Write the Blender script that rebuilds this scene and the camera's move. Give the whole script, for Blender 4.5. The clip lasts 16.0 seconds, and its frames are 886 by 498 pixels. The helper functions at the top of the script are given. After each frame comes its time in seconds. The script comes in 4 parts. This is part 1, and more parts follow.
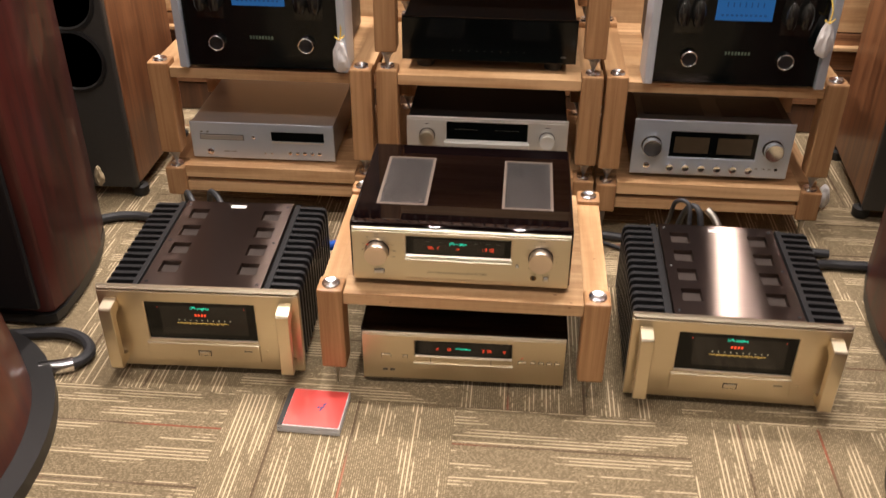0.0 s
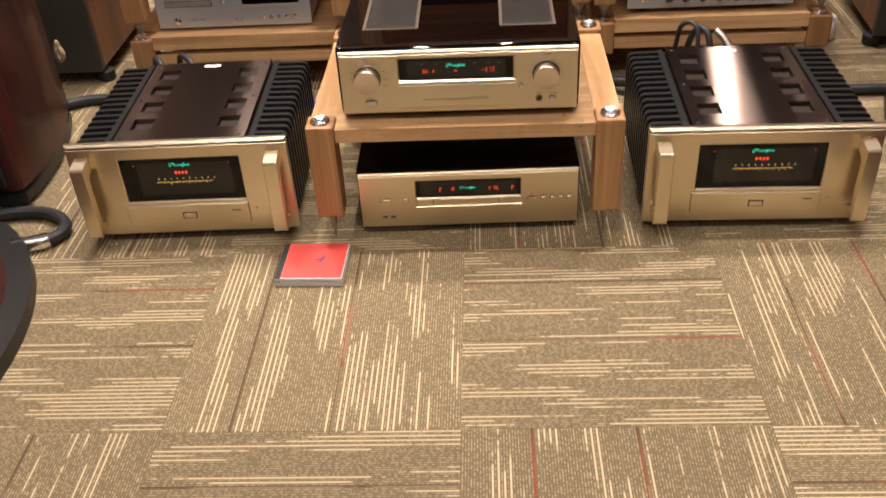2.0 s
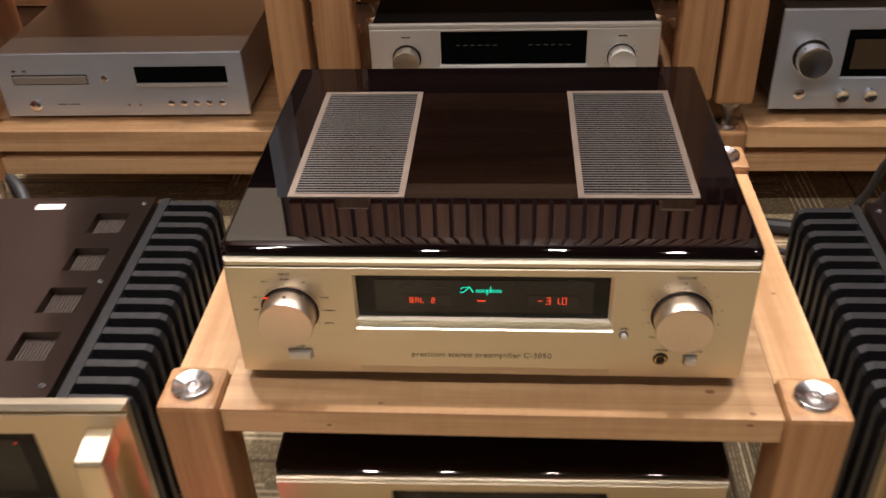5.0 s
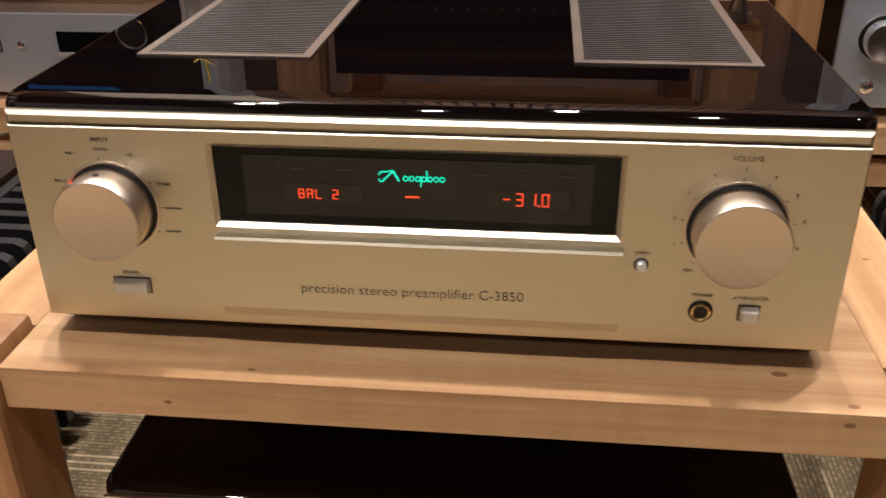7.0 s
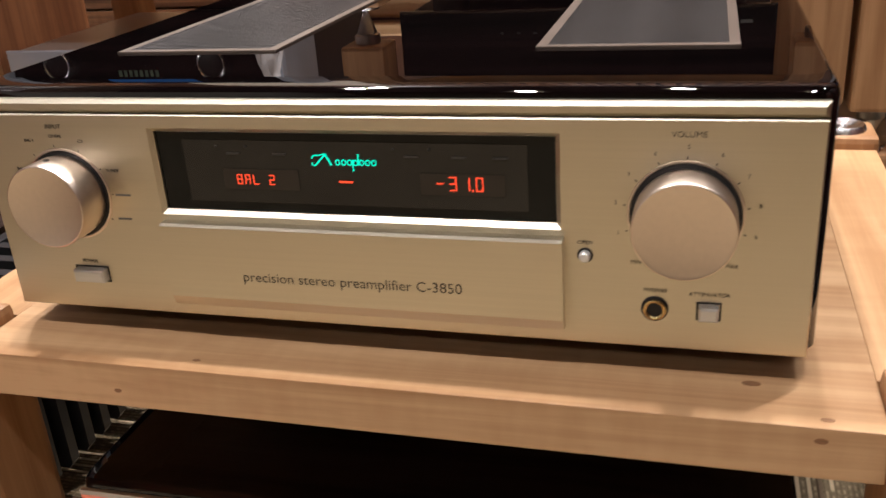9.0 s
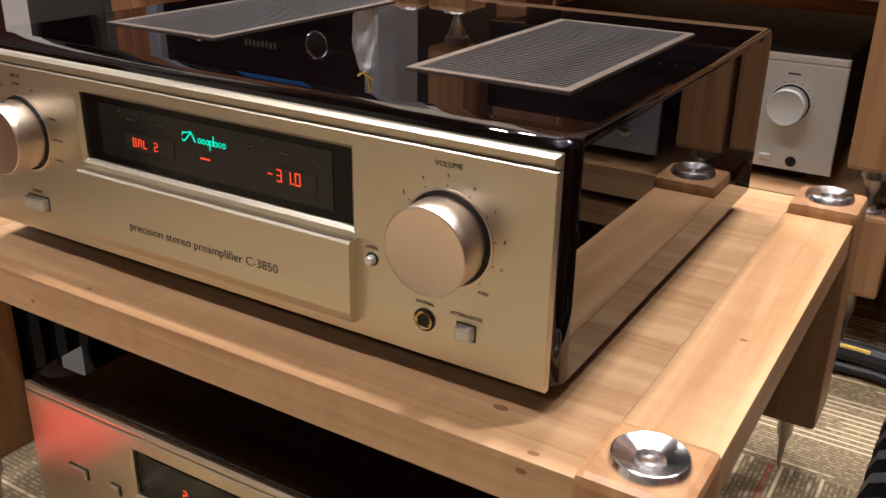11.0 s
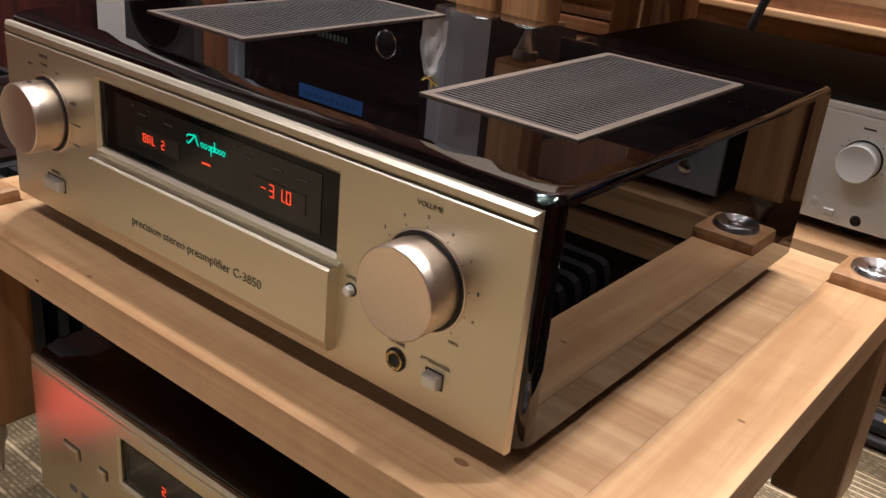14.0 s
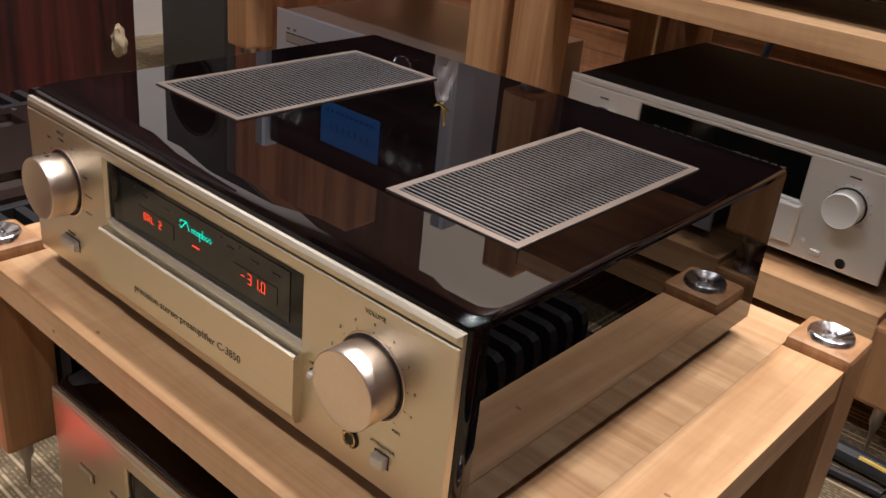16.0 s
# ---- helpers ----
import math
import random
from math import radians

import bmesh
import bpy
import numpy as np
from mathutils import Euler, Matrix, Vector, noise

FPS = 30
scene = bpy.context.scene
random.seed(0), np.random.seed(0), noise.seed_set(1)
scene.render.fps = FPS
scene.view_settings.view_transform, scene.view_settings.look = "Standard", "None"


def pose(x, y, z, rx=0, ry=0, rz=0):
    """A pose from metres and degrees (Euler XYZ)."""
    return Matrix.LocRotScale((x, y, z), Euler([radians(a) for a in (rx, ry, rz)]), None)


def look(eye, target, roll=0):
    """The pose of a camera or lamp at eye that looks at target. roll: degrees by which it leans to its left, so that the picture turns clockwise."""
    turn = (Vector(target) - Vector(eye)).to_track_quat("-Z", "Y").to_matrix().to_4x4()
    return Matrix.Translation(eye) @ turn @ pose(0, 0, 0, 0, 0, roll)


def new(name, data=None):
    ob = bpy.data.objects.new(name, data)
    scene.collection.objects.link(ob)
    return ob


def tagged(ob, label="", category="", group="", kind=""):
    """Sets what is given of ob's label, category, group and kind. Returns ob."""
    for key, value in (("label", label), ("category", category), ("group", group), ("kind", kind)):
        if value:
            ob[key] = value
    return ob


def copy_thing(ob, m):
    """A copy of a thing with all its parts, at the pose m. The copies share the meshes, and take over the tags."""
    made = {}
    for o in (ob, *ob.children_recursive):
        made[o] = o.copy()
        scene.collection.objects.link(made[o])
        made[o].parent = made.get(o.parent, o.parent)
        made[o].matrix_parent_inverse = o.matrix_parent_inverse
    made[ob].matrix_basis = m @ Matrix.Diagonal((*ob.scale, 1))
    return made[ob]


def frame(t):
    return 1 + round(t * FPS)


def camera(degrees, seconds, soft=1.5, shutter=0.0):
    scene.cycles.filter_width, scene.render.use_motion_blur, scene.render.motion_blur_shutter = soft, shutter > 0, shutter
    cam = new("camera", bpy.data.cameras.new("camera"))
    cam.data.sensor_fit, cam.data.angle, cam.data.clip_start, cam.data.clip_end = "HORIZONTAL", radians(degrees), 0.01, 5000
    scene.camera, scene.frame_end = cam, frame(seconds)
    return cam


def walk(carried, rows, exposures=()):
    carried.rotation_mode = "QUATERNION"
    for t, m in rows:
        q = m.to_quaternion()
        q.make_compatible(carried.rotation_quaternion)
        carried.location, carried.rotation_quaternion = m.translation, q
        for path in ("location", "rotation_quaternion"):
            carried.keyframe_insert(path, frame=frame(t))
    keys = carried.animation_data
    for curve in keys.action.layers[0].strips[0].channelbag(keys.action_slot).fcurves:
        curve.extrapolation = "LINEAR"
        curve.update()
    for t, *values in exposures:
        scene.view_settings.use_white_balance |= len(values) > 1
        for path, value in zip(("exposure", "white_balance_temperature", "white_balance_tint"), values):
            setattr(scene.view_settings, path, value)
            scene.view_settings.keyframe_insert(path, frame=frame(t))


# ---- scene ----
cam = camera(51.4, 16.0, shutter=0.5)
PATH = [
    (0, (0.104, -1.674, 1.45), (-0.041, 0.007, 0.376), 0.2),
    (0.5, (0.088, -1.705, 1.327), (-0.047, -0.010, 0.275), -0.65),
    (1, (0.082, -1.709, 1.226), (-0.030, -0.027, 0.1485), -1.2),
    (1.5, (0.063, -1.701, 1.202), (-0.047, -0.048, 0.083), -3.2),
    (2, (0.057, -1.683, 1.164), (-0.05, -0.065, -0.007), -3.5),
    (2.5, (0.064, -1.599, 1.122), (-0.021, -0.014, -0.095), -2.5),
    (3, (0.091, -1.414, 1.098), (-0.062, 0.176, -0.107), -1.1),
    (3.5, (0.087, -1.221, 1.084), (-0.118, 0.352, -0.134), -1.4),
    (4, (0.039, -0.991, 1.100), (-0.145, 0.560, -0.1485), -3.8),
    (4.2, (0.034, -0.917, 1.093), (-0.140, 0.622, -0.173), -3.8),
    (6.3, (-0.01, -0.435, 0.57), (-0.136, 1.357, -0.31), -1.4),
    (6.5, (0.001, -0.444, 0.578), (-0.139, 1.342, -0.311), -1.3),
    (7, (0.061, -0.467, 0.591), (-0.135, 1.301, -0.323), -0.6),
    (7.5, (0.111, -0.469, 0.572), (-0.208, 1.293, -0.32), -0.8),
    (8, (0.139, -0.452, 0.544), (-0.261, 1.305, -0.325), -1.8),
    (8.5, (0.155, -0.441, 0.542), (-0.311, 1.319, -0.286), -4.0),
    (9, (0.177, -0.438, 0.542), (-0.353, 1.319, -0.251), -4.1),
    (9.5, (0.253, -0.435, 0.551), (-0.388, 1.306, -0.195), -2.1),
    (10, (0.326, -0.427, 0.555), (-0.425, 1.276, -0.179), -1.9),
    (10.2, (0.369, -0.414, 0.557), (-0.506, 1.226, -0.18), -2.3),
    (12.3, (0.428, -0.362, 0.559), (-0.553, 1.18, -0.253), 3.6),
    (12.5, (0.435, -0.347, 0.565), (-0.574, 1.179, -0.243), 4.3),
    (13, (0.436, -0.334, 0.571), (-0.622, 1.16, -0.236), 5.9),
    (13.5, (0.436, -0.333, 0.574), (-0.645, 1.141, -0.239), 6.4),
    (14, (0.432, -0.335, 0.575), (-0.663, 1.131, -0.232), 5.8),
    (14.5, (0.449, -0.339, 0.576), (-0.656, 1.136, -0.2), 4.1),
    (15, (0.456, -0.329, 0.622), (-0.661, 1.128, -0.17), 4.3),
    (15.5, (0.476, -0.322, 0.658), (-0.662, 1.095, -0.177), 5.3),
    (16, (0.483, -0.323, 0.675), (-0.664, 1.06, -0.204), 6.0),
]
walk(cam, [(t, look(eye, target, roll)) for t, eye, target, roll in PATH],
     [(0, -0.2, 6400, 10), (0.5, -0.04, 6420, 10), (1.0, 0.03, 6450, 10), (1.6, -0.09, 6550, 10), (2.0, -0.25, 6650, 10), (2.5, -0.14, 6650, 10), (3.3, -0.22, 6450, 10), (4.1, -0.4, 6250, 10), (6.4, -0.13, 6250, 10), (7.0, -0.19, 6200, 10), (8.5, -0.13, 5960, 10), (9, -0.09, 5950, 10), (10, -0.1, 5940, 10), (12.5, -0.38, 5880, 10), (14, -0.38, 5850, 10), (16, -0.34, 5840, 10)])

# ---------------------------------------------------------------- world, lamps
world = bpy.data.worlds.new("showroom_world")
scene.world = world
world.use_nodes = True
world.node_tree.nodes["Background"].inputs[0].default_value = (1.0, 0.82, 0.62, 1)
world.node_tree.nodes["Background"].inputs[1].default_value = 0.02


def ceiling_lamp(x, y, power, size=0.07, z=2.575, warm=(1.0, 0.88, 0.80)):
    data = bpy.data.lights.new("ceiling_lamp", "AREA")
    data.shape, data.size, data.energy, data.color = "DISK", size, power, warm
    data.spread = radians(130)
    ob = new("ceiling_lamp", data)
    ob.matrix_world = pose(x, y, z)
    return ob


# unseen: the first added to brighten the wall panel, the front rows as fill
LAMPS = [(-0.87, 1.27), (-0.90, 0.95), (-0.27, 0.40), (0.17, 0.95), (0.61, 0.40), (1.17, 0.95)] + [(x, -1.0) for x in (-1.05, -0.60, -0.25, 0.25, 0.75, 1.25)] + [(x, -2.9) for x in (-0.9, 0.3, 1.5)]
POWER = {1.27: 20.0, 0.40: 17.2, 0.95: 17.5, -1.0: 6.4, -2.9: 11.0}
DIMMED = {(0.61, 0.40): 0.78, (-0.27, 0.40): 1.12, (0.25, -1.0): 0.8, (0.75, -1.0): 0.5, (1.25, -1.0): 0.7, (1.5, -2.9): 0.5, (0.3, -2.9): 0.8, (-0.9, -2.9): 1.25, (-0.60, -1.0): 1.4, (-1.05, -1.0): 0.55}
for lx, ly in LAMPS:
    ceiling_lamp(lx, ly, POWER[ly] * DIMMED.get((lx, ly), 1.0))


# ---------------------------------------------------------------- materials
def mat(name):
    m = bpy.data.materials.new(name)
    m.use_nodes = True
    nt = m.node_tree
    return m, nt, nt.nodes["Principled BSDF"]


def node(nt, kind, **kw):
    n = nt.nodes.new(kind)
    for k, v in kw.items():
        if k in n.inputs:
            n.inputs[k].default_value = v
    return n


def ramp(nt, fac, stops):
    r = nt.nodes.new("ShaderNodeValToRGB")
    el = r.color_ramp.elements
    while len(el) < len(stops):
        el.new(0.5)
    for e, (p, c) in zip(el, stops):
        e.position, e.color = p, (*c, 1)
    nt.links.new(fac, r.inputs[0])
    return r.outputs[0]


def coords(nt, scale, kind="Object", rot=(0, 0, 0)):
    tc = nt.nodes.new("ShaderNodeTexCoord")
    mp = nt.nodes.new("ShaderNodeMapping")
    mp.inputs["Scale"].default_value = scale
    mp.inputs["Rotation"].default_value = rot
    nt.links.new(tc.outputs[kind], mp.inputs[0])
    return mp.outputs[0]


def math_node(nt, op, a, b=None, c=None):
    n = nt.nodes.new("ShaderNodeMath")
    n.operation = op
    for i, v in enumerate((a, b, c)):
        if v is None:
            continue
        if isinstance(v, (int, float)):
            n.inputs[i].default_value = v
        else:
            nt.links.new(v, n.inputs[i])
    return n.outputs[0]


def mix_color(nt, fac, a, b, mode="MIX"):
    n = nt.nodes.new("ShaderNodeMix")
    n.data_type, n.blend_type = "RGBA", mode
    for key, v in ((0, fac), (6, a), (7, b)):
        if isinstance(v, (int, float)):
            n.inputs[key].default_value = v
        elif isinstance(v, tuple):
            n.inputs[key].default_value = (*v, 1)
        else:
            nt.links.new(v, n.inputs[key])
    return n.outputs[2]


def bump(nt, bsdf, height, strength=0.2, distance=0.001):
    b = nt.nodes.new("ShaderNodeBump")
    b.inputs["Strength"].default_value, b.inputs["Distance"].default_value = strength, distance
    nt.links.new(height, b.inputs["Height"])
    nt.links.new(b.outputs[0], bsdf.inputs["Normal"])


def brushed_metal(name, color, rough=0.33, stretch=(4, 60, 900), spread=0.10, metallic=1.0, hair=0.0):
    """Satin anodised metal with a fine brushed grain along x and faint smudges."""
    m, nt, b = mat(name)
    grain = node(nt, "ShaderNodeTexNoise", Scale=1.0, Detail=3.0)
    nt.links.new(coords(nt, stretch), grain.inputs["Vector"])
    blot = node(nt, "ShaderNodeTexNoise", Scale=9.0, Detail=4.0)
    nt.links.new(coords(nt, (1, 1, 1)), blot.inputs["Vector"])
    dark = tuple(v * 0.90 for v in color)
    nt.links.new(mix_color(nt, grain.outputs[0], dark, color), b.inputs["Base Color"])
    r = math_node(nt, "MULTIPLY_ADD", grain.outputs[0], spread, rough - spread)
    r = math_node(nt, "MULTIPLY_ADD", blot.outputs[0], 0.10, r)
    nt.links.new(r, b.inputs["Roughness"])
    b.inputs["Metallic"].default_value = metallic
    if hair:
        along = nt.nodes.new("ShaderNodeVectorTransform")
        along.vector_type, along.convert_from, along.convert_to = "VECTOR", "OBJECT", "WORLD"
        along.inputs[0].default_value = (1, 0, 0)
        nt.links.new(along.outputs[0], b.inputs["Tangent"])
        b.inputs["Anisotropic"].default_value = hair
    bump(nt, b, grain.outputs[0], 0.06, 0.0003)
    return m


def plain(name, color, rough=0.5, metallic=0.0, coat=0.0, noise_scale=40.0, var=0.25, bumpy=0.1):
    m, nt, b = mat(name)
    n = node(nt, "ShaderNodeTexNoise", Scale=noise_scale, Detail=5.0)
    nt.links.new(coords(nt, (1, 1, 1)), n.inputs["Vector"])
    lo, hi = tuple(v * (1 - var) for v in color), tuple(min(1, v * (1 + var)) for v in color)
    nt.links.new(mix_color(nt, n.outputs[0], lo, hi), b.inputs["Base Color"])
    nt.links.new(math_node(nt, "MULTIPLY_ADD", n.outputs[0], 0.12, rough - 0.06), b.inputs["Roughness"])
    b.inputs["Metallic"].default_value, b.inputs["Coat Weight"].default_value = metallic, coat
    b.inputs["Coat Roughness"].default_value = 0.03
    if bumpy:
        bump(nt, b, n.outputs[0], bumpy, 0.001)
    return m


def glow(name, color, strength):
    m, nt, b = mat(name)
    b.inputs["Base Color"].default_value = (0, 0, 0, 1)
    b.inputs["Emission Color"].default_value = (*color, 1)
    b.inputs["Emission Strength"].default_value = strength
    return m


def wood(name, light, dark, axis=0, rough=0.42, coat=0.0, scale=1.0, knots=True, coat_rough=0.05):
    """Timber with stretched grain along an axis, slow colour drift between boards and a few knots."""
    m, nt, b = mat(name)
    info = nt.nodes.new("ShaderNodeObjectInfo")
    tc = nt.nodes.new("ShaderNodeTexCoord")
    shift = nt.nodes.new("ShaderNodeVectorMath")
    shift.operation = "MULTIPLY_ADD"
    nt.links.new(info.outputs["Random"], shift.inputs[0])
    shift.inputs[1].default_value = (7.0, 11.0, 5.0)
    nt.links.new(tc.outputs["Object"], shift.inputs[2])
    sc = [54 * scale] * 3
    sc[axis] = 2.2 * scale
    mp = nt.nodes.new("ShaderNodeMapping")
    mp.inputs["Scale"].default_value = sc
    nt.links.new(shift.outputs[0], mp.inputs[0])
    grain = node(nt, "ShaderNodeTexNoise", Scale=1.0, Detail=6.0, Roughness=0.62, Distortion=0.6)
    nt.links.new(mp.outputs[0], grain.inputs["Vector"])
    sc2 = [9 * scale] * 3
    sc2[axis] = 0.9 * scale
    mp2 = nt.nodes.new("ShaderNodeMapping")
    mp2.inputs["Scale"].default_value = sc2
    nt.links.new(shift.outputs[0], mp2.inputs[0])
    slow = node(nt, "ShaderNodeTexNoise", Scale=1.0, Detail=2.0, Distortion=1.2)
    nt.links.new(mp2.outputs[0], slow.inputs["Vector"])
    fleck = node(nt, "ShaderNodeTexNoise", Scale=1.0, Detail=2.0)
    sc4 = [26 * scale] * 3
    sc4[axis] = 90 * scale
    mp4 = nt.nodes.new("ShaderNodeMapping")
    mp4.inputs["Scale"].default_value = sc4
    nt.links.new(shift.outputs[0], mp4.inputs[0])
    nt.links.new(mp4.outputs[0], fleck.inputs["Vector"])
    both = math_node(nt, "MULTIPLY_ADD", slow.outputs[0], 0.38, math_node(nt, "MULTIPLY", grain.outputs[0], 0.62))
    both = math_node(nt, "MULTIPLY_ADD", fleck.outputs[0], 0.10 if axis < 2 else 0.03, math_node(nt, "ADD", both, -0.035 if axis < 2 else 0.0))
    mid = tuple((a + c) / 2 for a, c in zip(light, dark))
    col = ramp(nt, both, [(0.42, dark), (0.52, mid), (0.61, light)])
    tint = math_node(nt, "MULTIPLY_ADD", info.outputs["Random"], 0.22, 0.88)
    hsv = nt.nodes.new("ShaderNodeHueSaturation")
    nt.links.new(col, hsv.inputs["Color"])
    nt.links.new(tint, hsv.inputs["Value"])
    out = hsv.outputs[0]
    if knots:
        vor = node(nt, "ShaderNodeTexVoronoi", Scale=1.0)
        ks = [6.5, 6.5, 6.5]
        ks[axis] = 3.5
        mp3 = nt.nodes.new("ShaderNodeMapping")
        mp3.inputs["Scale"].default_value = ks
        nt.links.new(shift.outputs[0], mp3.inputs[0])
        nt.links.new(mp3.outputs[0], vor.inputs["Vector"])
        k = ramp(nt, vor.outputs["Distance"], [(0.0, (1, 1, 1)), (0.035, (0.7, 0.7, 0.7)), (0.07, (0, 0, 0))])
        out = mix_color(nt, math_node(nt, "MULTIPLY", k, 0.75), out, tuple(v * 0.35 for v in dark))
    nt.links.new(out, b.inputs["Base Color"])
    nt.links.new(math_node(nt, "MULTIPLY_ADD", grain.outputs[0], 0.2, rough - 0.1), b.inputs["Roughness"])
    b.inputs["Coat Weight"].default_value = coat
    b.inputs["Coat Roughness"].default_value = coat_rough
    bump(nt, b, grain.outputs[0], 0.10 if coat == 0 else 0.02, 0.001)
    return m


def carpet_material():
    """Loop-pile carpet tile: broken cream lines along the tile's own x axis on an olive-brown ground."""
    m, nt, b = mat("carpet_tile")
    tc = nt.nodes.new("ShaderNodeTexCoord")
    info = nt.nodes.new("ShaderNodeObjectInfo")
    sep = nt.nodes.new("ShaderNodeSeparateXYZ")
    nt.links.new(tc.outputs["Object"], sep.inputs[0])
    rnd = math_node(nt, "MULTIPLY", info.outputs["Random"], 37.0)
    u, v = sep.outputs[0], sep.outputs[1]
    row = math_node(nt, "FLOOR", math_node(nt, "MULTIPLY", v, 205.0))
    within = math_node(nt, "FRACT", math_node(nt, "MULTIPLY", v, 205.0))

    def rows_noise(freq, offset, stretch=1.0, detail=1.0, index=row):
        comb = nt.nodes.new("ShaderNodeCombineXYZ")
        nt.links.new(math_node(nt, "MULTIPLY", u, freq), comb.inputs[0])
        nt.links.new(math_node(nt, "MULTIPLY_ADD", index, stretch, rnd), comb.inputs[1])
        comb.inputs[2].default_value = offset
        n = node(nt, "ShaderNodeTexNoise", Scale=1.0, Detail=detail)
        nt.links.new(comb.outputs[0], n.inputs["Vector"])
        return n.outputs[0]

    pair = math_node(nt, "FLOOR", math_node(nt, "MULTIPLY", v, 102.5))
    first = math_node(nt, "LESS_THAN", math_node(nt, "FRACT", math_node(nt, "MULTIPLY", v, 102.5)), 0.5)
    long_lines = rows_noise(4.2, 0.0, 3.71, 1.0, pair)
    broad = rows_noise(3.1, 9.0, 0.21, 1.0, pair)
    dash = rows_noise(170.0, 4.0, 2.37, 0.0)
    worn = rows_noise(60.0, 14.0, 1.37)
    tinted = rows_noise(3.0, 23.0, 0.02, 0.0)
    ground = node(nt, "ShaderNodeTexNoise", Scale=330.0, Detail=2.0)
    nt.links.new(tc.outputs["Object"], ground.inputs["Vector"])
    base = ramp(nt, ground.outputs[0], [(0.30, (0.142, 0.109, 0.063)), (0.52, (0.183, 0.140, 0.083)), (0.72, (0.228, 0.177, 0.108))])
    score = math_node(nt, "MULTIPLY_ADD", broad, 0.95, math_node(nt, "MULTIPLY_ADD", worn, 0.16, math_node(nt, "MULTIPLY", long_lines, 0.60)))
    line = math_node(nt, "MULTIPLY", ramp(nt, score, [(0.875, (0, 0, 0)), (0.915, (1, 1, 1))]), first)
    thin = ramp(nt, within, [(0.0, (0, 0, 0)), (0.25, (1, 1, 1)), (0.70, (1, 1, 1)), (0.95, (0, 0, 0))])
    fac = math_node(nt, "MULTIPLY", math_node(nt, "MULTIPLY", line, thin), 0.78)
    dots = math_node(nt, "MULTIPLY", ramp(nt, dash, [(0.46, (0.15, 0.15, 0.15)), (0.60, (1, 1, 1))]), ramp(nt, within, [(0.12, (0, 0, 0)), (0.36, (1, 1, 1)), (0.58, (1, 1, 1)), (0.82, (0, 0, 0))]))
    col = mix_color(nt, math_node(nt, "MULTIPLY", dots, 0.60), base, (0.50, 0.395, 0.250))
    col = mix_color(nt, fac, col, (0.70, 0.565, 0.37))
    yarn = mix_color(nt, ramp(nt, tinted, [(0.56, (0, 0, 0)), (0.64, (1, 1, 1))]), (0.085, 0.052, 0.032), (0.27, 0.062, 0.034))
    for place in (-0.036, 0.140):
        off = math_node(nt, "ABSOLUTE", math_node(nt, "ADD", v, -place))
        col = mix_color(nt, math_node(nt, "MULTIPLY", math_node(nt, "LESS_THAN", off, 0.0026), 0.75), col, yarn)
    hsv = nt.nodes.new("ShaderNodeHueSaturation")
    nt.links.new(col, hsv.inputs["Color"])
    nt.links.new(math_node(nt, "MULTIPLY_ADD", info.outputs["Random"], 0.2, 0.9), hsv.inputs["Value"])
    nt.links.new(hsv.outputs[0], b.inputs["Base Color"])
    b.inputs["Roughness"].default_value = 0.95
    b.inputs["Specular IOR Level"].default_value = 0.15
    h = math_node(nt, "ADD", math_node(nt, "MULTIPLY", thin, 0.6), ground.outputs[0])
    bump(nt, b, h, 0.5, 0.001)
    return m


GOLD = brushed_metal("champagne_gold_aluminium", (0.732, 0.673, 0.540), 0.36, hair=0.55)
GOLD_KNOB = brushed_metal("champagne_gold_turned", (0.85, 0.73, 0.62), 0.30, (300, 300, 300), 0.04)
SILVER_GOLD = brushed_metal("pale_gold_aluminium", (0.80, 0.80, 0.765), 0.34, metallic=0.4)
GOLD_DEEP = brushed_metal("deep_champagne_aluminium", (0.775, 0.675, 0.505), 0.31, hair=0.4)
SILVER = brushed_metal("silver_aluminium", (0.665, 0.735, 0.84), 0.38, metallic=0.55)
GREY_STEEL = brushed_metal("grey_titanium_steel", (0.52, 0.50, 0.48), 0.40, metallic=0.6)
SPIKE_STEEL = plain("dull_steel", (0.42, 0.41, 0.40), 0.30, 1.0, var=0.05, bumpy=0.0)
FOOT_STEEL = plain("tarnished_steel", (0.50, 0.46, 0.42), 0.35, 1.0, var=0.15, bumpy=0.0)
CHROME = plain("polished_steel", (0.90, 0.90, 0.91), 0.17, 1.0, var=0.02, bumpy=0.0)
CUP_STEEL = plain("turned_steel", (0.93, 0.925, 0.93), 0.22, 1.0, var=0.02, bumpy=0.0)
turned = CUP_STEEL.node_tree.nodes.new("ShaderNodeTangent")
turned.direction_type, turned.axis = "RADIAL", "Z"
cup_bsdf = CUP_STEEL.node_tree.nodes["Principled BSDF"]
CUP_STEEL.node_tree.links.new(turned.outputs[0], cup_bsdf.inputs["Tangent"])
cup_bsdf.inputs["Anisotropic"].default_value, cup_bsdf.inputs["Anisotropic Rotation"].default_value = 0.75, 0.25
LID_METAL = brushed_metal("brown_hairline_aluminium", (0.070, 0.052, 0.046), 0.42, (3, 500, 60), 0.04)
lid_nt = LID_METAL.node_tree
hairline = lid_nt.nodes.new("ShaderNodeBsdfAnisotropic")
hairline.distribution = "BECKMANN"
hairline.inputs["Color"].default_value = (0.27, 0.210, 0.182, 1)
hairline.inputs["Roughness"].default_value, hairline.inputs["Anisotropy"].default_value = 0.29, 0.87
tan = lid_nt.nodes.new("ShaderNodeVectorTransform")
tan.vector_type, tan.convert_from, tan.convert_to = "VECTOR", "OBJECT", "WORLD"
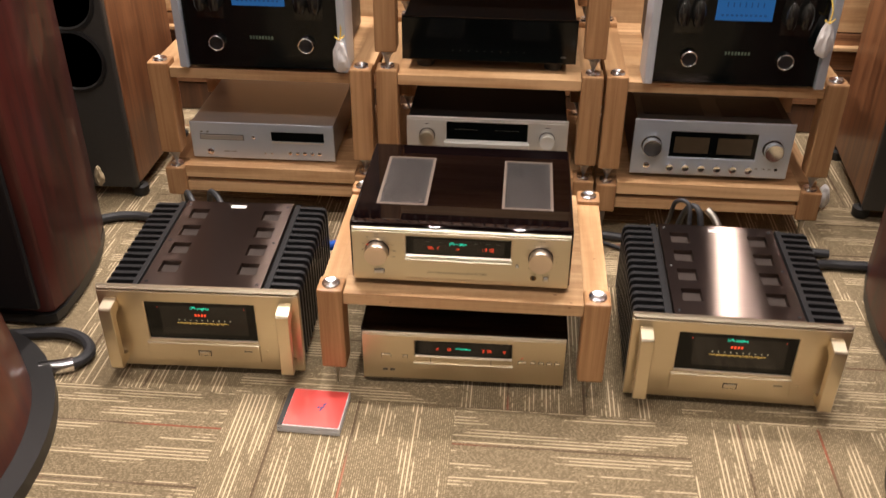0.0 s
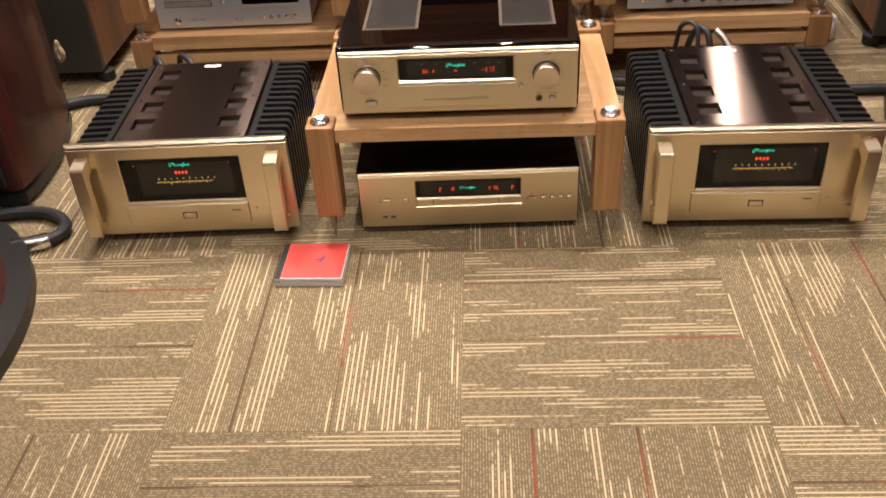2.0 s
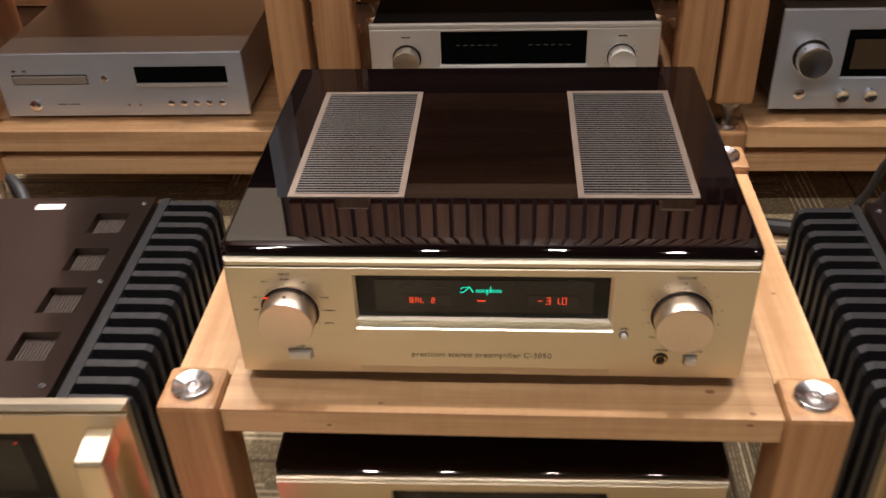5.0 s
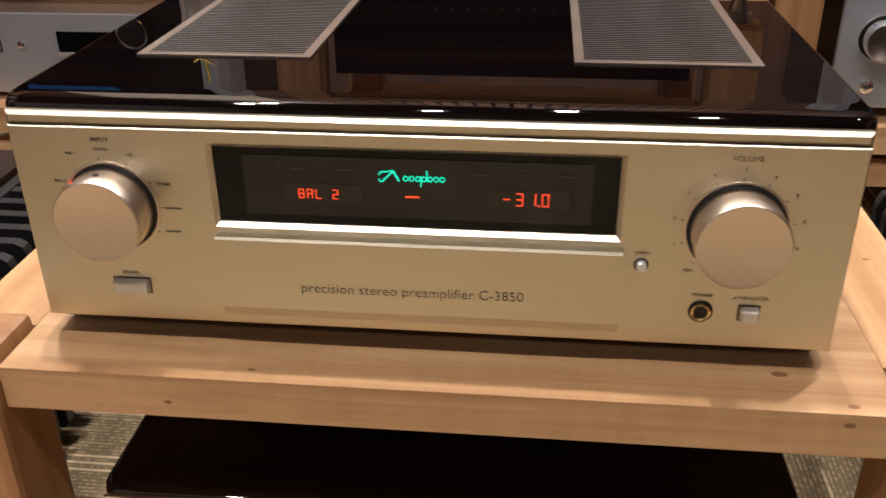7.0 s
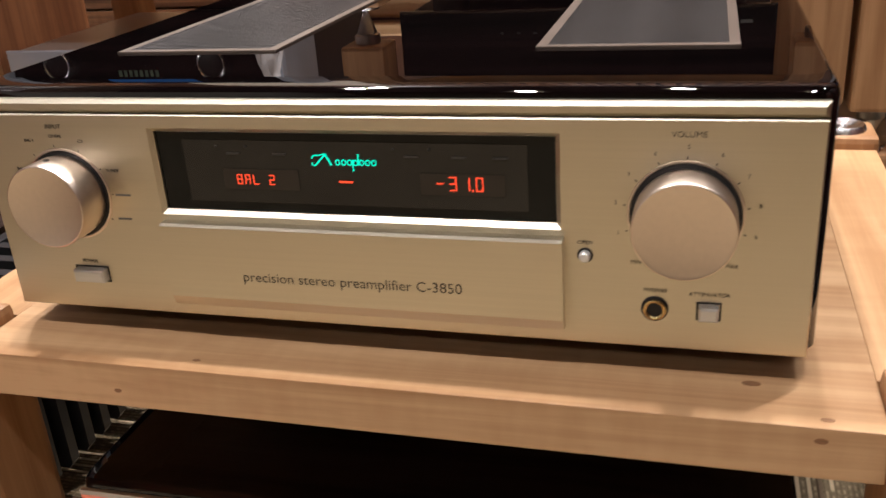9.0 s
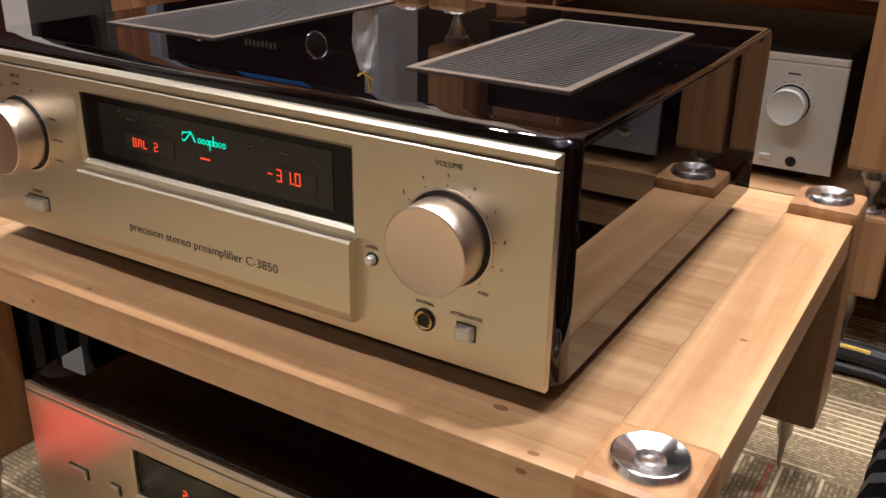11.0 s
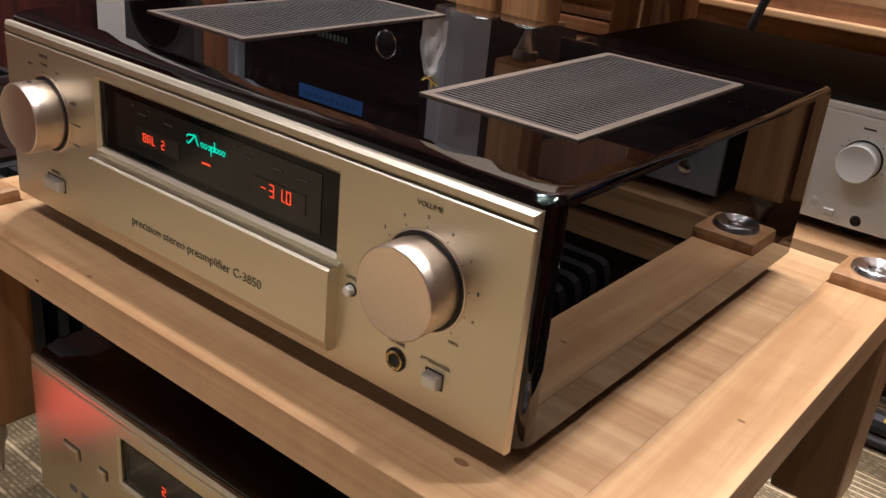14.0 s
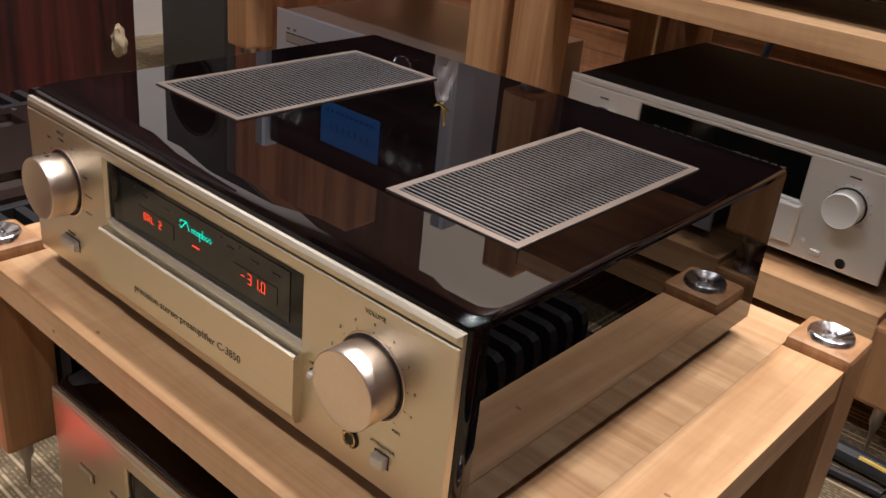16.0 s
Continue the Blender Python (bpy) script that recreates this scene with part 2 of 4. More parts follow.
tan.inputs[0].default_value = (1, 0, 0)
lid_nt.links.new(tan.outputs[0], hairline.inputs["Tangent"])
lid_mix = lid_nt.nodes.new("ShaderNodeMixShader")
lid_mix.inputs[0].default_value = 0.65
lid_nt.links.new(lid_nt.nodes["Principled BSDF"].outputs[0], lid_mix.inputs[1])
lid_nt.links.new(hairline.outputs[0], lid_mix.inputs[2])
lid_nt.links.new(lid_mix.outputs[0], lid_nt.nodes["Material Output"].inputs["Surface"])
WELL_METAL = plain("brown_grate_metal", (0.075, 0.058, 0.050), 0.45, 0.5, noise_scale=200, var=0.2, bumpy=0.0)
FIN_METAL = plain("black_anodised_fins", (0.036, 0.036, 0.038), 0.38, 0.6, noise_scale=90)
BLACK = plain("black_painted_steel", (0.015, 0.014, 0.014), 0.45, 0.0, noise_scale=120)
BLACK_FLAT = plain("black_cabinet_top", (0.008, 0.0075, 0.0075), 0.75, 0.0, noise_scale=200)
RUBBER = plain("black_rubber", (0.02, 0.02, 0.02), 0.6)
CABLE = plain("black_braided_cable", (0.022, 0.022, 0.025), 0.55, noise_scale=300, bumpy=0.5)
GLASS_BLACK = plain("black_display_glass", (0.003, 0.004, 0.004), 0.09, 0.0, 0.0, noise_scale=20, bumpy=0.0)
GLASS_INNER = plain("smoked_display_field", (0.013, 0.0125, 0.011), 0.12, 0.0, 0.0, noise_scale=30, bumpy=0.0)
LACQUER = wood("dark_persimmon_lacquer", (0.0032, 0.0016, 0.0017), (0.0012, 0.0007, 0.0008), 0, 0.4, 1.0, 0.6, False, 0.01)
for glass_mat, gloss in ((GLASS_BLACK, 0.28), (GLASS_INNER, 0.48)):
    glass_mat.node_tree.nodes["Principled BSDF"].inputs["Specular IOR Level"].default_value = gloss
BLACK_FLAT.node_tree.nodes["Principled BSDF"].inputs["Specular IOR Level"].default_value = 0.2
LACQUER.node_tree.nodes["Principled BSDF"].inputs["Specular IOR Level"].default_value = 0.0
LACQUER.node_tree.nodes["Principled BSDF"].inputs["Coat IOR"].default_value = 1.57
VENT_RIM = plain("bronze_grille_rim", (0.33, 0.275, 0.232), 0.38, 0.9, var=0.08)
VENT_SLAT = plain("grey_grille_slat", (0.27, 0.26, 0.256), 0.34, 0.9, var=0.08)
# unlit black, painted in for the shade between the vent slats
VENT_SHADE = plain("grille_backing", (0.003, 0.003, 0.003), 0.9, bumpy=0.0)
VENT_SHADE.node_tree.nodes["Principled BSDF"].inputs["Specular IOR Level"].default_value = 0.0
TEAL = glow("green_lit_script", (0.02, 0.75, 0.45), 1.6)
RED = glow("red_lit_segments", (1.0, 0.07, 0.02), 1.8)
RED_DIM = glow("dim_red_segments", (0.9, 0.06, 0.03), 1.0)
AMBER = glow("amber_lit_scale", (0.95, 0.55, 0.12), 1.0)
CREAM_LIT = glow("cream_lit_marks", (0.75, 0.62, 0.40), 0.6)
BLUE = glow("blue_lit_meter", (0.03, 0.22, 0.62), 0.42)
BLUE_DARK = glow("blue_lit_meter_marks", (0.01, 0.06, 0.20), 0.6)
PRINT = plain("dark_brown_printing", (0.035, 0.028, 0.022), 0.5, bumpy=0.0)
PRINT_FAINT = plain("faint_grey_printing", (0.045, 0.045, 0.042), 0.5, bumpy=0.0)
PRINT_GREY = plain("grey_printing", (0.12, 0.12, 0.11), 0.5, bumpy=0.0)
# one timber: strong light on shelves, less on posts, put into the tones
ALDER = wood("alder_along_x", (0.67, 0.430, 0.228), (0.45, 0.250, 0.115), 0)
ALDER_Y = wood("alder_along_y", (0.60, 0.378, 0.196), (0.43, 0.238, 0.108), 1)
ALDER_Z_SHADED = wood("alder_along_z", (0.48, 0.272, 0.128), (0.32, 0.160, 0.068), 2)
SPK_WOOD = wood("walnut_side_veneer", (0.28, 0.120, 0.052), (0.14, 0.053, 0.023), 2, 0.40, 0.15, 1.0, False, 0.2)
SPK_RED = wood("red_mahogany_lacquer", (0.068, 0.007, 0.005), (0.011, 0.0014, 0.0013), 2, 0.5, 0.20, 0.8, False, 0.02)
SPK_BROWN = wood("red_brown_satin_lacquer", (0.13, 0.034, 0.018), (0.07, 0.017, 0.009), 2, 0.42, 0.25, 0.5, False, 0.12)
SPK_GREY = plain("dark_grey_baffle", (0.043, 0.040, 0.036), 0.45, noise_scale=150)
CONE_BLACK = plain("black_loudspeaker_cone", (0.008, 0.008, 0.009), 0.5)
WALL_WOOD = wood("brown_wall_panel", (0.34, 0.165, 0.075), (0.12, 0.050, 0.022), 0, 0.5, 0.0, 1.0, False)
WALL_DARK = wood("dark_wall_veneer", (0.11, 0.048, 0.022), (0.055, 0.023, 0.011), 2, 0.5, 0.0, 0.5, False)
DARK_CEIL = plain("dark_ceiling_paint", (0.05, 0.045, 0.04), 0.9, noise_scale=8)
TAN = plain("tan_wall_paint", (0.30, 0.24, 0.18), 0.85, noise_scale=6, var=0.08)
PLASTER = plain("cream_wall_paint", (0.74, 0.66, 0.54), 0.85, noise_scale=6, var=0.05, bumpy=0.05)
WHITE = plain("white_paint", (0.80, 0.78, 0.74), 0.6, noise_scale=15, var=0.04)
PAPER = plain("white_paper", (0.82, 0.80, 0.76), 0.8, noise_scale=60, var=0.03)
BAG = plain("milky_plastic_film", (0.74, 0.71, 0.70), 0.35, noise_scale=50, var=0.08, bumpy=0.4)
GOLD_FILM = plain("dull_golden_film", (0.34, 0.27, 0.17), 0.4, noise_scale=50, bumpy=0.4)
STRING = plain("yellow_string", (0.75, 0.52, 0.10), 0.7)
RED_PAPER = plain("red_paper_inlay", (0.80, 0.085, 0.075), 0.5, 0.0, 1.0, noise_scale=12, var=0.10, bumpy=0.0)
CASE_EDGE = plain("clear_grey_case_edge", (0.60, 0.60, 0.62), 0.22, 0.0, 0.3, var=0.1, bumpy=0.0)
INK = plain("blue_pen_ink", (0.03, 0.03, 0.16), 0.5, bumpy=0.0)
BLUE_PLUG = plain("blue_plug_sleeve", (0.02, 0.09, 0.42), 0.35)
LENS = glow("warm_lamp_lens", (1.0, 0.78, 0.5), 9.0)
CARPET = carpet_material()


# ---------------------------------------------------------------- mesh helpers
def part(name, bm, material, parent=None, label="", at=None, smooth=False):
    me = bpy.data.meshes.new(name)
    bmesh.ops.recalc_face_normals(bm, faces=bm.faces)
    bm.to_mesh(me)
    bm.free()
    me.materials.append(material)
    ob = new(name, me)
    if smooth:
        for p in me.polygons:
            p.use_smooth = True
        me.set_sharp_from_angle(angle=radians(35))
    if at is not None:
        ob.matrix_basis = at if isinstance(at, Matrix) else Matrix.Translation(at)
    if parent is not None:
        ob.parent = parent
    if label:
        tagged(ob, label)
    return ob


def again(ob, at, parent):
    """Another object on the same mesh."""
    o = new(ob.name.split(".")[0], ob.data)
    o.matrix_basis = at if isinstance(at, Matrix) else Matrix.Translation(at)
    o.parent = parent
    return o


def thing(name, m, label, category, group="", kind=""):
    e = new(name)
    e.empty_display_size = 0.05
    e.matrix_basis = m
    return tagged(e, label, category, group, kind)


def box(x0, x1, y0, y1, z0, z1, bevel=0.0, seg=2, bm=None):
    bm = bm or bmesh.new()
    r = bmesh.ops.create_cube(bm, size=1.0)
    for v in r["verts"]:
        v.co = Vector(((x0 + x1) / 2 + v.co.x * (x1 - x0), (y0 + y1) / 2 + v.co.y * (y1 - y0), (z0 + z1) / 2 + v.co.z * (z1 - z0)))
    if bevel:
        edges = {e for v in r["verts"] for e in v.link_edges}
        bmesh.ops.bevel(bm, geom=list(edges), offset=bevel, segments=seg, profile=0.6, affect="EDGES")
    return bm


def rings(loops, closed_front=False, closed_back=False, bm=None):
    """A frame or plate out of rectangles (x0, x1, z0, z1, y), each joined to the next."""
    bm = bm or bmesh.new()
    made = []
    for x0, x1, z0, z1, y in loops:
        made.append([bm.verts.new(c) for c in ((x0, y, z0), (x1, y, z0), (x1, y, z1), (x0, y, z1))])
    for a, b in zip(made, made[1:]):
        for i in range(4):
            j = (i + 1) % 4
            bm.faces.new((a[i], a[j], b[j], b[i]))
    if closed_back:
        bm.faces.new(made[0])
    if closed_front:
        bm.faces.new(made[-1])
    return bm


def profile_bar(x0, x1, side, bm=None):
    """A side profile of (y, z) points drawn out along x."""
    bm = bm or bmesh.new()
    lo, hi = ([bm.verts.new((x, y, z)) for y, z in side] for x in (x0, x1))
    bm.faces.new(lo), bm.faces.new(hi)
    for i in range(len(side)):
        j = (i + 1) % len(side)
        bm.faces.new((lo[i], lo[j], hi[j], hi[i]))
    return bm


def plate(x0, x1, z0, z1, y_back, y_front, c=0.001):
    return rings([(x0, x1, z0, z1, y_back), (x0, x1, z0, z1, y_front + c), (x0 + c, x1 - c, z0 + c, z1 - c, y_front)], True, True)


def frame_plate(x0, x1, z0, z1, hole, y_back, y_front, c=0.001, ch=0.002):
    """A plate with a rectangular opening that goes through it, chamfered outside and in."""
    hx0, hx1, hz0, hz1 = hole
    return rings([(hx0, hx1, hz0, hz1, y_back), (x0, x1, z0, z1, y_back), (x0, x1, z0, z1, y_front + c), (x0 + c, x1 - c, z0 + c, z1 - c, y_front),
                  (hx0 - ch, hx1 + ch, hz0 - ch, hz1 + ch, y_front), (hx0, hx1, hz0, hz1, y_front + ch), (hx0, hx1, hz0, hz1, y_back)])


def lathe(profile, seg=24, axis="z", bm=None, caps=True):
    """A turned body: profile rows of (radius, height) from one end to the other."""
    bm = bm or bmesh.new()
    made = []
    for r, h in profile:
        if r < 1e-6:
            p = (0, 0, h) if axis == "z" else (0, h, 0)
            made.append([bm.verts.new(p)])
        else:
            row = []
            for i in range(seg):
                a = 2 * math.pi * i / seg
                c, s = r * math.cos(a), r * math.sin(a)
                row.append(bm.verts.new((c, s, h) if axis == "z" else (c, h, s)))
            made.append(row)
    for a, b in zip(made, made[1:]):
        for i in range(seg):
            j = (i + 1) % seg
            if len(a) == 1 and len(b) > 1:
                bm.faces.new((a[0], b[j], b[i]))
            elif len(b) == 1 and len(a) > 1:
                bm.faces.new((a[i], a[j], b[0]))
            elif len(a) > 1:
                bm.faces.new((a[i], a[j], b[j], b[i]))
    for end in (made[0], made[-1]):
        if caps and len(end) > 1:
            bm.faces.new(end)
    return bm


def prism(outline, z0, z1, bevel=0.0):
    bm = bmesh.new()
    lo = [bm.verts.new((x, y, z0)) for x, y in outline]
    hi = [bm.verts.new((x, y, z1)) for x, y in outline]
    bm.faces.new(lo), bm.faces.new(hi)
    for i in range(len(lo)):
        j = (i + 1) % len(lo)
        bm.faces.new((lo[i], lo[j], hi[j], hi[i]))
    if bevel:
        bmesh.ops.bevel(bm, geom=[e for e in bm.edges if abs(e.verts[0].co.z - e.verts[1].co.z) < 1e-6], offset=bevel, segments=2, affect="EDGES")
    return bm


def tube(points, radius, seg=10, steps=8):
    """A cable swept along a smooth line through the given points."""
    pts = [Vector(p) for p in points]
    line = []
    ext = [2 * pts[0] - pts[1], *pts, 2 * pts[-1] - pts[-2]]
    for i in range(1, len(ext) - 2):
        a, b, c, d = ext[i - 1 : i + 3]
        for k in range(steps):
            t = k / steps
            line.append(0.5 * (2 * b + (c - a) * t + (2 * a - 5 * b + 4 * c - d) * t * t + (3 * b - a - 3 * c + d) * t**3))
    line.append(pts[-1])
    bm = bmesh.new()
    rows = []
    for i, p in enumerate(line):
        way = (line[min(i + 1, len(line) - 1)] - line[max(i - 1, 0)]).normalized()
        side = way.cross(Vector((0, 0, 1)) if abs(way.z) < 0.95 else Vector((1, 0, 0))).normalized()
        up = side.cross(way)
        rows.append([bm.verts.new(p + radius * (math.cos(2 * math.pi * k / seg) * side + math.sin(2 * math.pi * k / seg) * up)) for k in range(seg)])
    for a, b in zip(rows, rows[1:]):
        for k in range(seg):
            j = (k + 1) % seg
            bm.faces.new((a[k], a[j], b[j], b[k]))
    bm.faces.new(rows[0]), bm.faces.new(rows[-1])
    return bm


def lettering(name, body, x, z, size, material, parent, y=-0.0004, align="CENTER", slant=0.0, space=1.0):
    cu = bpy.data.curves.new(name, "FONT")
    cu.body, cu.size, cu.align_x, cu.align_y, cu.shear, cu.space_character = body, size, align, "CENTER", slant, space
    cu.extrude, cu.resolution_u, cu.offset = 0.00012, 3, -0.010 * size
    tmp = bpy.data.objects.new(name, cu)
    me = bpy.data.meshes.new_from_object(tmp)
    bpy.data.objects.remove(tmp)
    me.materials.clear()
    me.materials.append(material)
    ob = new(name, me)
    ob.matrix_basis = pose(x, y, z, 90)
    ob.parent = parent
    return ob


SEGS = {"0": "abcdef", "1": "bc", "2": "abged", "3": "abgcd", "4": "fgbc", "5": "afgcd", "6": "afgedc", "8": "abcdefg", "B": "abcdefg", "A": "abcefg", "L": "fed", "-": "g", " ": "", "7": "abc", "9": "abcdfg"}


def segments(text, x, z, h, bm, y=-0.0003, w=0.55, pitch=0.85, thick=0.09):
    """Seven-segment characters, upright, from x on."""
    def bar(x0, x1, z0, z1):
        box(x0, x1, y, y + 0.0002, z0, z1, bm=bm)
    for ch in text:
        if ch == ".":
            bar(x - 0.28 * h, x - 0.16 * h, z, z + 0.12 * h)
            continue
        t, W = thick * h, w * h
        for s in SEGS.get(ch, ""):
            if s == "a": bar(x, x + W, z + h - t, z + h)
            if s == "d": bar(x, x + W, z, z + t)
            if s == "g": bar(x, x + W, z + h / 2 - t / 2, z + h / 2 + t / 2)
            if s == "f": bar(x, x + t, z + h / 2 + t * 0.2, z + h - t * 0.3)
            if s == "e": bar(x, x + t, z + t * 0.3, z + h / 2 - t * 0.2)
            if s == "b": bar(x + W - t, x + W, z + h / 2 + t * 0.2, z + h - t * 0.3)
            if s == "c": bar(x + W - t, x + W, z + t * 0.3, z + h / 2 - t * 0.2)
        x += pitch * h
    return bm


def script_mark(w, h, y=-0.0003):
    """A plain lit emblem: a slanted stroke with a swash and a row of low bars."""
    bm = bmesh.new()
    t = 0.030 * w

    def stroke(x0, z0, x1, z1, t=t):
        d = Vector((x1 - x0, 0, z1 - z0)).normalized()
        n = Vector((-d.z, 0, d.x)) * t / 2
        a, b = Vector((x0, y, z0)), Vector((x1, y, z1))
        bm.faces.new([bm.verts.new(p) for p in (a - n, b - n, b + n, a + n)])
    def arc(cx, cz, rx, rz, a0, a1, n=8, t=t):
        pts = [(cx + rx * math.cos(radians(a0 + (a1 - a0) * i / n)), cz + rz * math.sin(radians(a0 + (a1 - a0) * i / n))) for i in range(n + 1)]
        for p, q in zip(pts, pts[1:]):
            stroke(*p, *q, t)
    stroke(-0.46 * w, -0.22 * h, -0.28 * w, 0.46 * h, t * 0.8)
    stroke(-0.29 * w, 0.46 * h, -0.20 * w, -0.17 * h)
    arc(-0.475 * w, -0.10 * h, 0.03 * w, 0.11 * h, 150, 330, 6, t * 0.7)
    arc(-0.43 * w, 0.22 * h, 0.07 * w, 0.16 * h, 200, 60, 6, t * 0.7)
    stroke(-0.41 * w, 0.36 * h, -0.30 * w, 0.46 * h, t * 0.6)
    for i in range(7):
        arc((-0.10 + 0.093 * i) * w, 0.0, 0.034 * w, 0.15 * h, 0, 360, 10, t * 0.62)
    stroke(0.135 * w, 0.16 * h, 0.135 * w, -0.5 * h, t * 0.7)
    stroke(0.225 * w, 0.5 * h, 0.225 * w, -0.15 * h, t * 0.7)
    return bm


def bar_row(xs, z, w, h, y=-0.0003):
    bm = bmesh.new()
    for x in xs:
        box(x - w / 2, x + w / 2, y, y + 0.0002, z - h / 2, z + h / 2, bm=bm)
    return bm


def knob(parent, x, z, r, length, material, name="knob", dial=None, groove=True):
    """A turned knob on the plane y = 0, over a black disc painted as the shaded gap."""
    if groove:
        part("knob_recess", lathe([(r * 1.07, 0.0), (r * 1.07, -0.0004), (r * 0.9, -0.0004), (0, -0.0004)], 48, "y"), CONE_BLACK, parent, at=(x, 0, z), smooth=True)
        part("knob_collar", lathe([(r * 1.075, 0.0), (r * 1.075, -0.0005), (r * 1.09, -0.0010), (r * 1.125, -0.0008), (r * 1.135, 0.0)], 48, "y", caps=False), material, parent, at=(x, 0, z), smooth=True)
    k = part(name, lathe([(r * 0.97, -0.0006), (r, -0.004), (r, -length + 0.0012), (r * 0.985, -length + 0.0003), (r * 0.96, -length), (r * 0.9, -length + 0.0004), (0, -length + 0.0006)], 48, "y"), material, parent, at=(x, 0, z), smooth=True)
    if dial is not None:
        a = radians(dial)
        part("pointer_mark", lathe([(0.0018, -0.0003), (0.0018, 0.0003)], 10), PRINT, k,
             at=Matrix.Translation(((r + 0.0001) * math.sin(a), -length * 0.55, (r + 0.0001) * math.cos(a))) @ Matrix.Rotation(a, 4, "Y"))
    return k


def crumpled(w, h, d, seed):
    """A small limp bag: a thin swollen sheet with creases."""
    bm = bmesh.new()
    bmesh.ops.create_icosphere(bm, subdivisions=3, radius=1.0)
    rng = Vector((seed * 3.1, seed * 1.7, 0.4))
    for v in bm.verts:
        n = noise.noise(v.co * 2.3 + rng) * 0.35
        v.co = Vector((v.co.x * w / 2 * (1 + n) * (0.72 + 0.28 * max(-1, -v.co.z)), v.co.y * d / 2 * (1 + 2 * n), v.co.z * h / 2 * (1 + 0.4 * n)))
    return bm


# ---------------------------------------------------------------- room
def wall(name, x0, x1, y0, y1, z0, z1, material, label):
    return tagged(part(name, box(x0, x1, y0, y1, z0, z1), material), label, "wall", kind="structure")


ROOM = (-1.82, 2.1, -4.2, 1.52, 2.60)
RX0, RX1, RY0, RY1, RZ = ROOM
wall("wall_north", RX0 - 0.12, RX1 + 0.12, RY1, RY1 + 0.12, 0, RZ, WALL_DARK, "brown wooden back wall behind the racks")
wall("wall_south", RX0 - 0.12, RX1 + 0.12, RY0 - 0.12, RY0, 0, RZ, TAN, "tan painted wall of the listening room")
wall("wall_west", RX0 - 0.12, RX0, RY0, RY1, 0, RZ, WHITE, "white painted side wall of the showroom")
wall("wall_east", RX1, RX1 + 0.12, RY0, RY1, 0, RZ, WALL_DARK, "dark brown panelled side wall of the showroom")
tagged(part("ceiling", box(RX0 - 0.12, RX1 + 0.12, RY0 - 0.12, RY1 + 0.12, RZ, RZ + 0.1), DARK_CEIL), "dark painted ceiling with round downlights", "ceiling", kind="structure")
tagged(part("baseboard", box(RX0 + 0.002, RX1 - 0.002, RY1 - 0.016, RY1 - 0.001, 0.004, 0.11, 0.003), WALL_DARK), "dark brown baseboard along the back wall", "baseboard", kind="structure")

# wooden wainscot behind the racks
wains = thing("trim", pose(0, RY1 - 0.001, 0), "brown wooden wall boards behind the racks", "wall panel", kind="structure")
for i in range(4):
    part("board", box(-1.35, 1.45, -0.022, -0.002, 0.115 + i * 0.135, 0.245 + i * 0.135, 0.003), WALL_WOOD if i < 2 else ALDER, wains)
for k in range(30):
    part("slat", box(-0.60 + k * 0.046, -0.565 + k * 0.046, -0.030, -0.002, 1.32, 1.95, 0.003), SPK_WOOD, wains)
part("wall_panel", box(-1.12, -0.625, -0.012, -0.002, 1.05, 1.75, 0.002), PLASTER, wains, "cream painted panel")
part("ledge", box(-1.35, 1.45, -0.050, -0.0225, 0.326, 0.340, 0.003), ALDER, wains)
part("cap_rail", box(-1.37, 1.47, -0.045, -0.002, 0.657, 0.685, 0.004), ALDER, wains)

for i, (lx, ly) in enumerate(LAMPS):
    d = thing("downlight", pose(lx, ly, RZ), "unseen round recessed ceiling downlight with a warm lit lens", "ceiling light", "ceiling downlights")
    part("trim_ring", lathe([(0.052, -0.001), (0.075, -0.001), (0.075, -0.008), (0.070, -0.012), (0.054, -0.010), (0.052, -0.001)], 32, caps=False), WHITE, d, smooth=True)
    part("lens", lathe([(0.052, -0.003), (0.052, -0.006), (0, -0.007)], 24), LENS, d, smooth=True)


# ---------------------------------------------------------------- racks
def metal_cup(parent, x, y, z):
    part("metal_cup", lathe([(0.0212, 0.0), (0.0208, 0.0022), (0.0194, 0.0048), (0.0186, 0.0052), (0.0178, 0.0049), (0.0080, 0.0014), (0.0074, 0.0026), (0.0052, 0.0028), (0.0042, 0.0010), (0, 0.0007)], 48), CUP_STEEL, parent, "turned polished metal cup", (x, y, z), True)


def metal_spike(parent, x, y, z0, z1):
    h = z1 - z0
    if z0 < 0.02:
        part("floor_spike", lathe([(0.0, 0.0), (0.0015, 0.003), (0.0045, h * 0.5), (0.0075, h * 0.6), (0.0075, h)], 20), FOOT_STEEL, parent, "dull conical metal foot", (x, y, z0), True)
        return
    part("metal_spike", lathe([(0.0, 0.0), (0.003, 0.004), (0.0135, h * 0.72), (0.017, h * 0.76), (0.017, h)], 20), SPIKE_STEEL, parent, "polished conical metal foot", (x, y, z0), True)


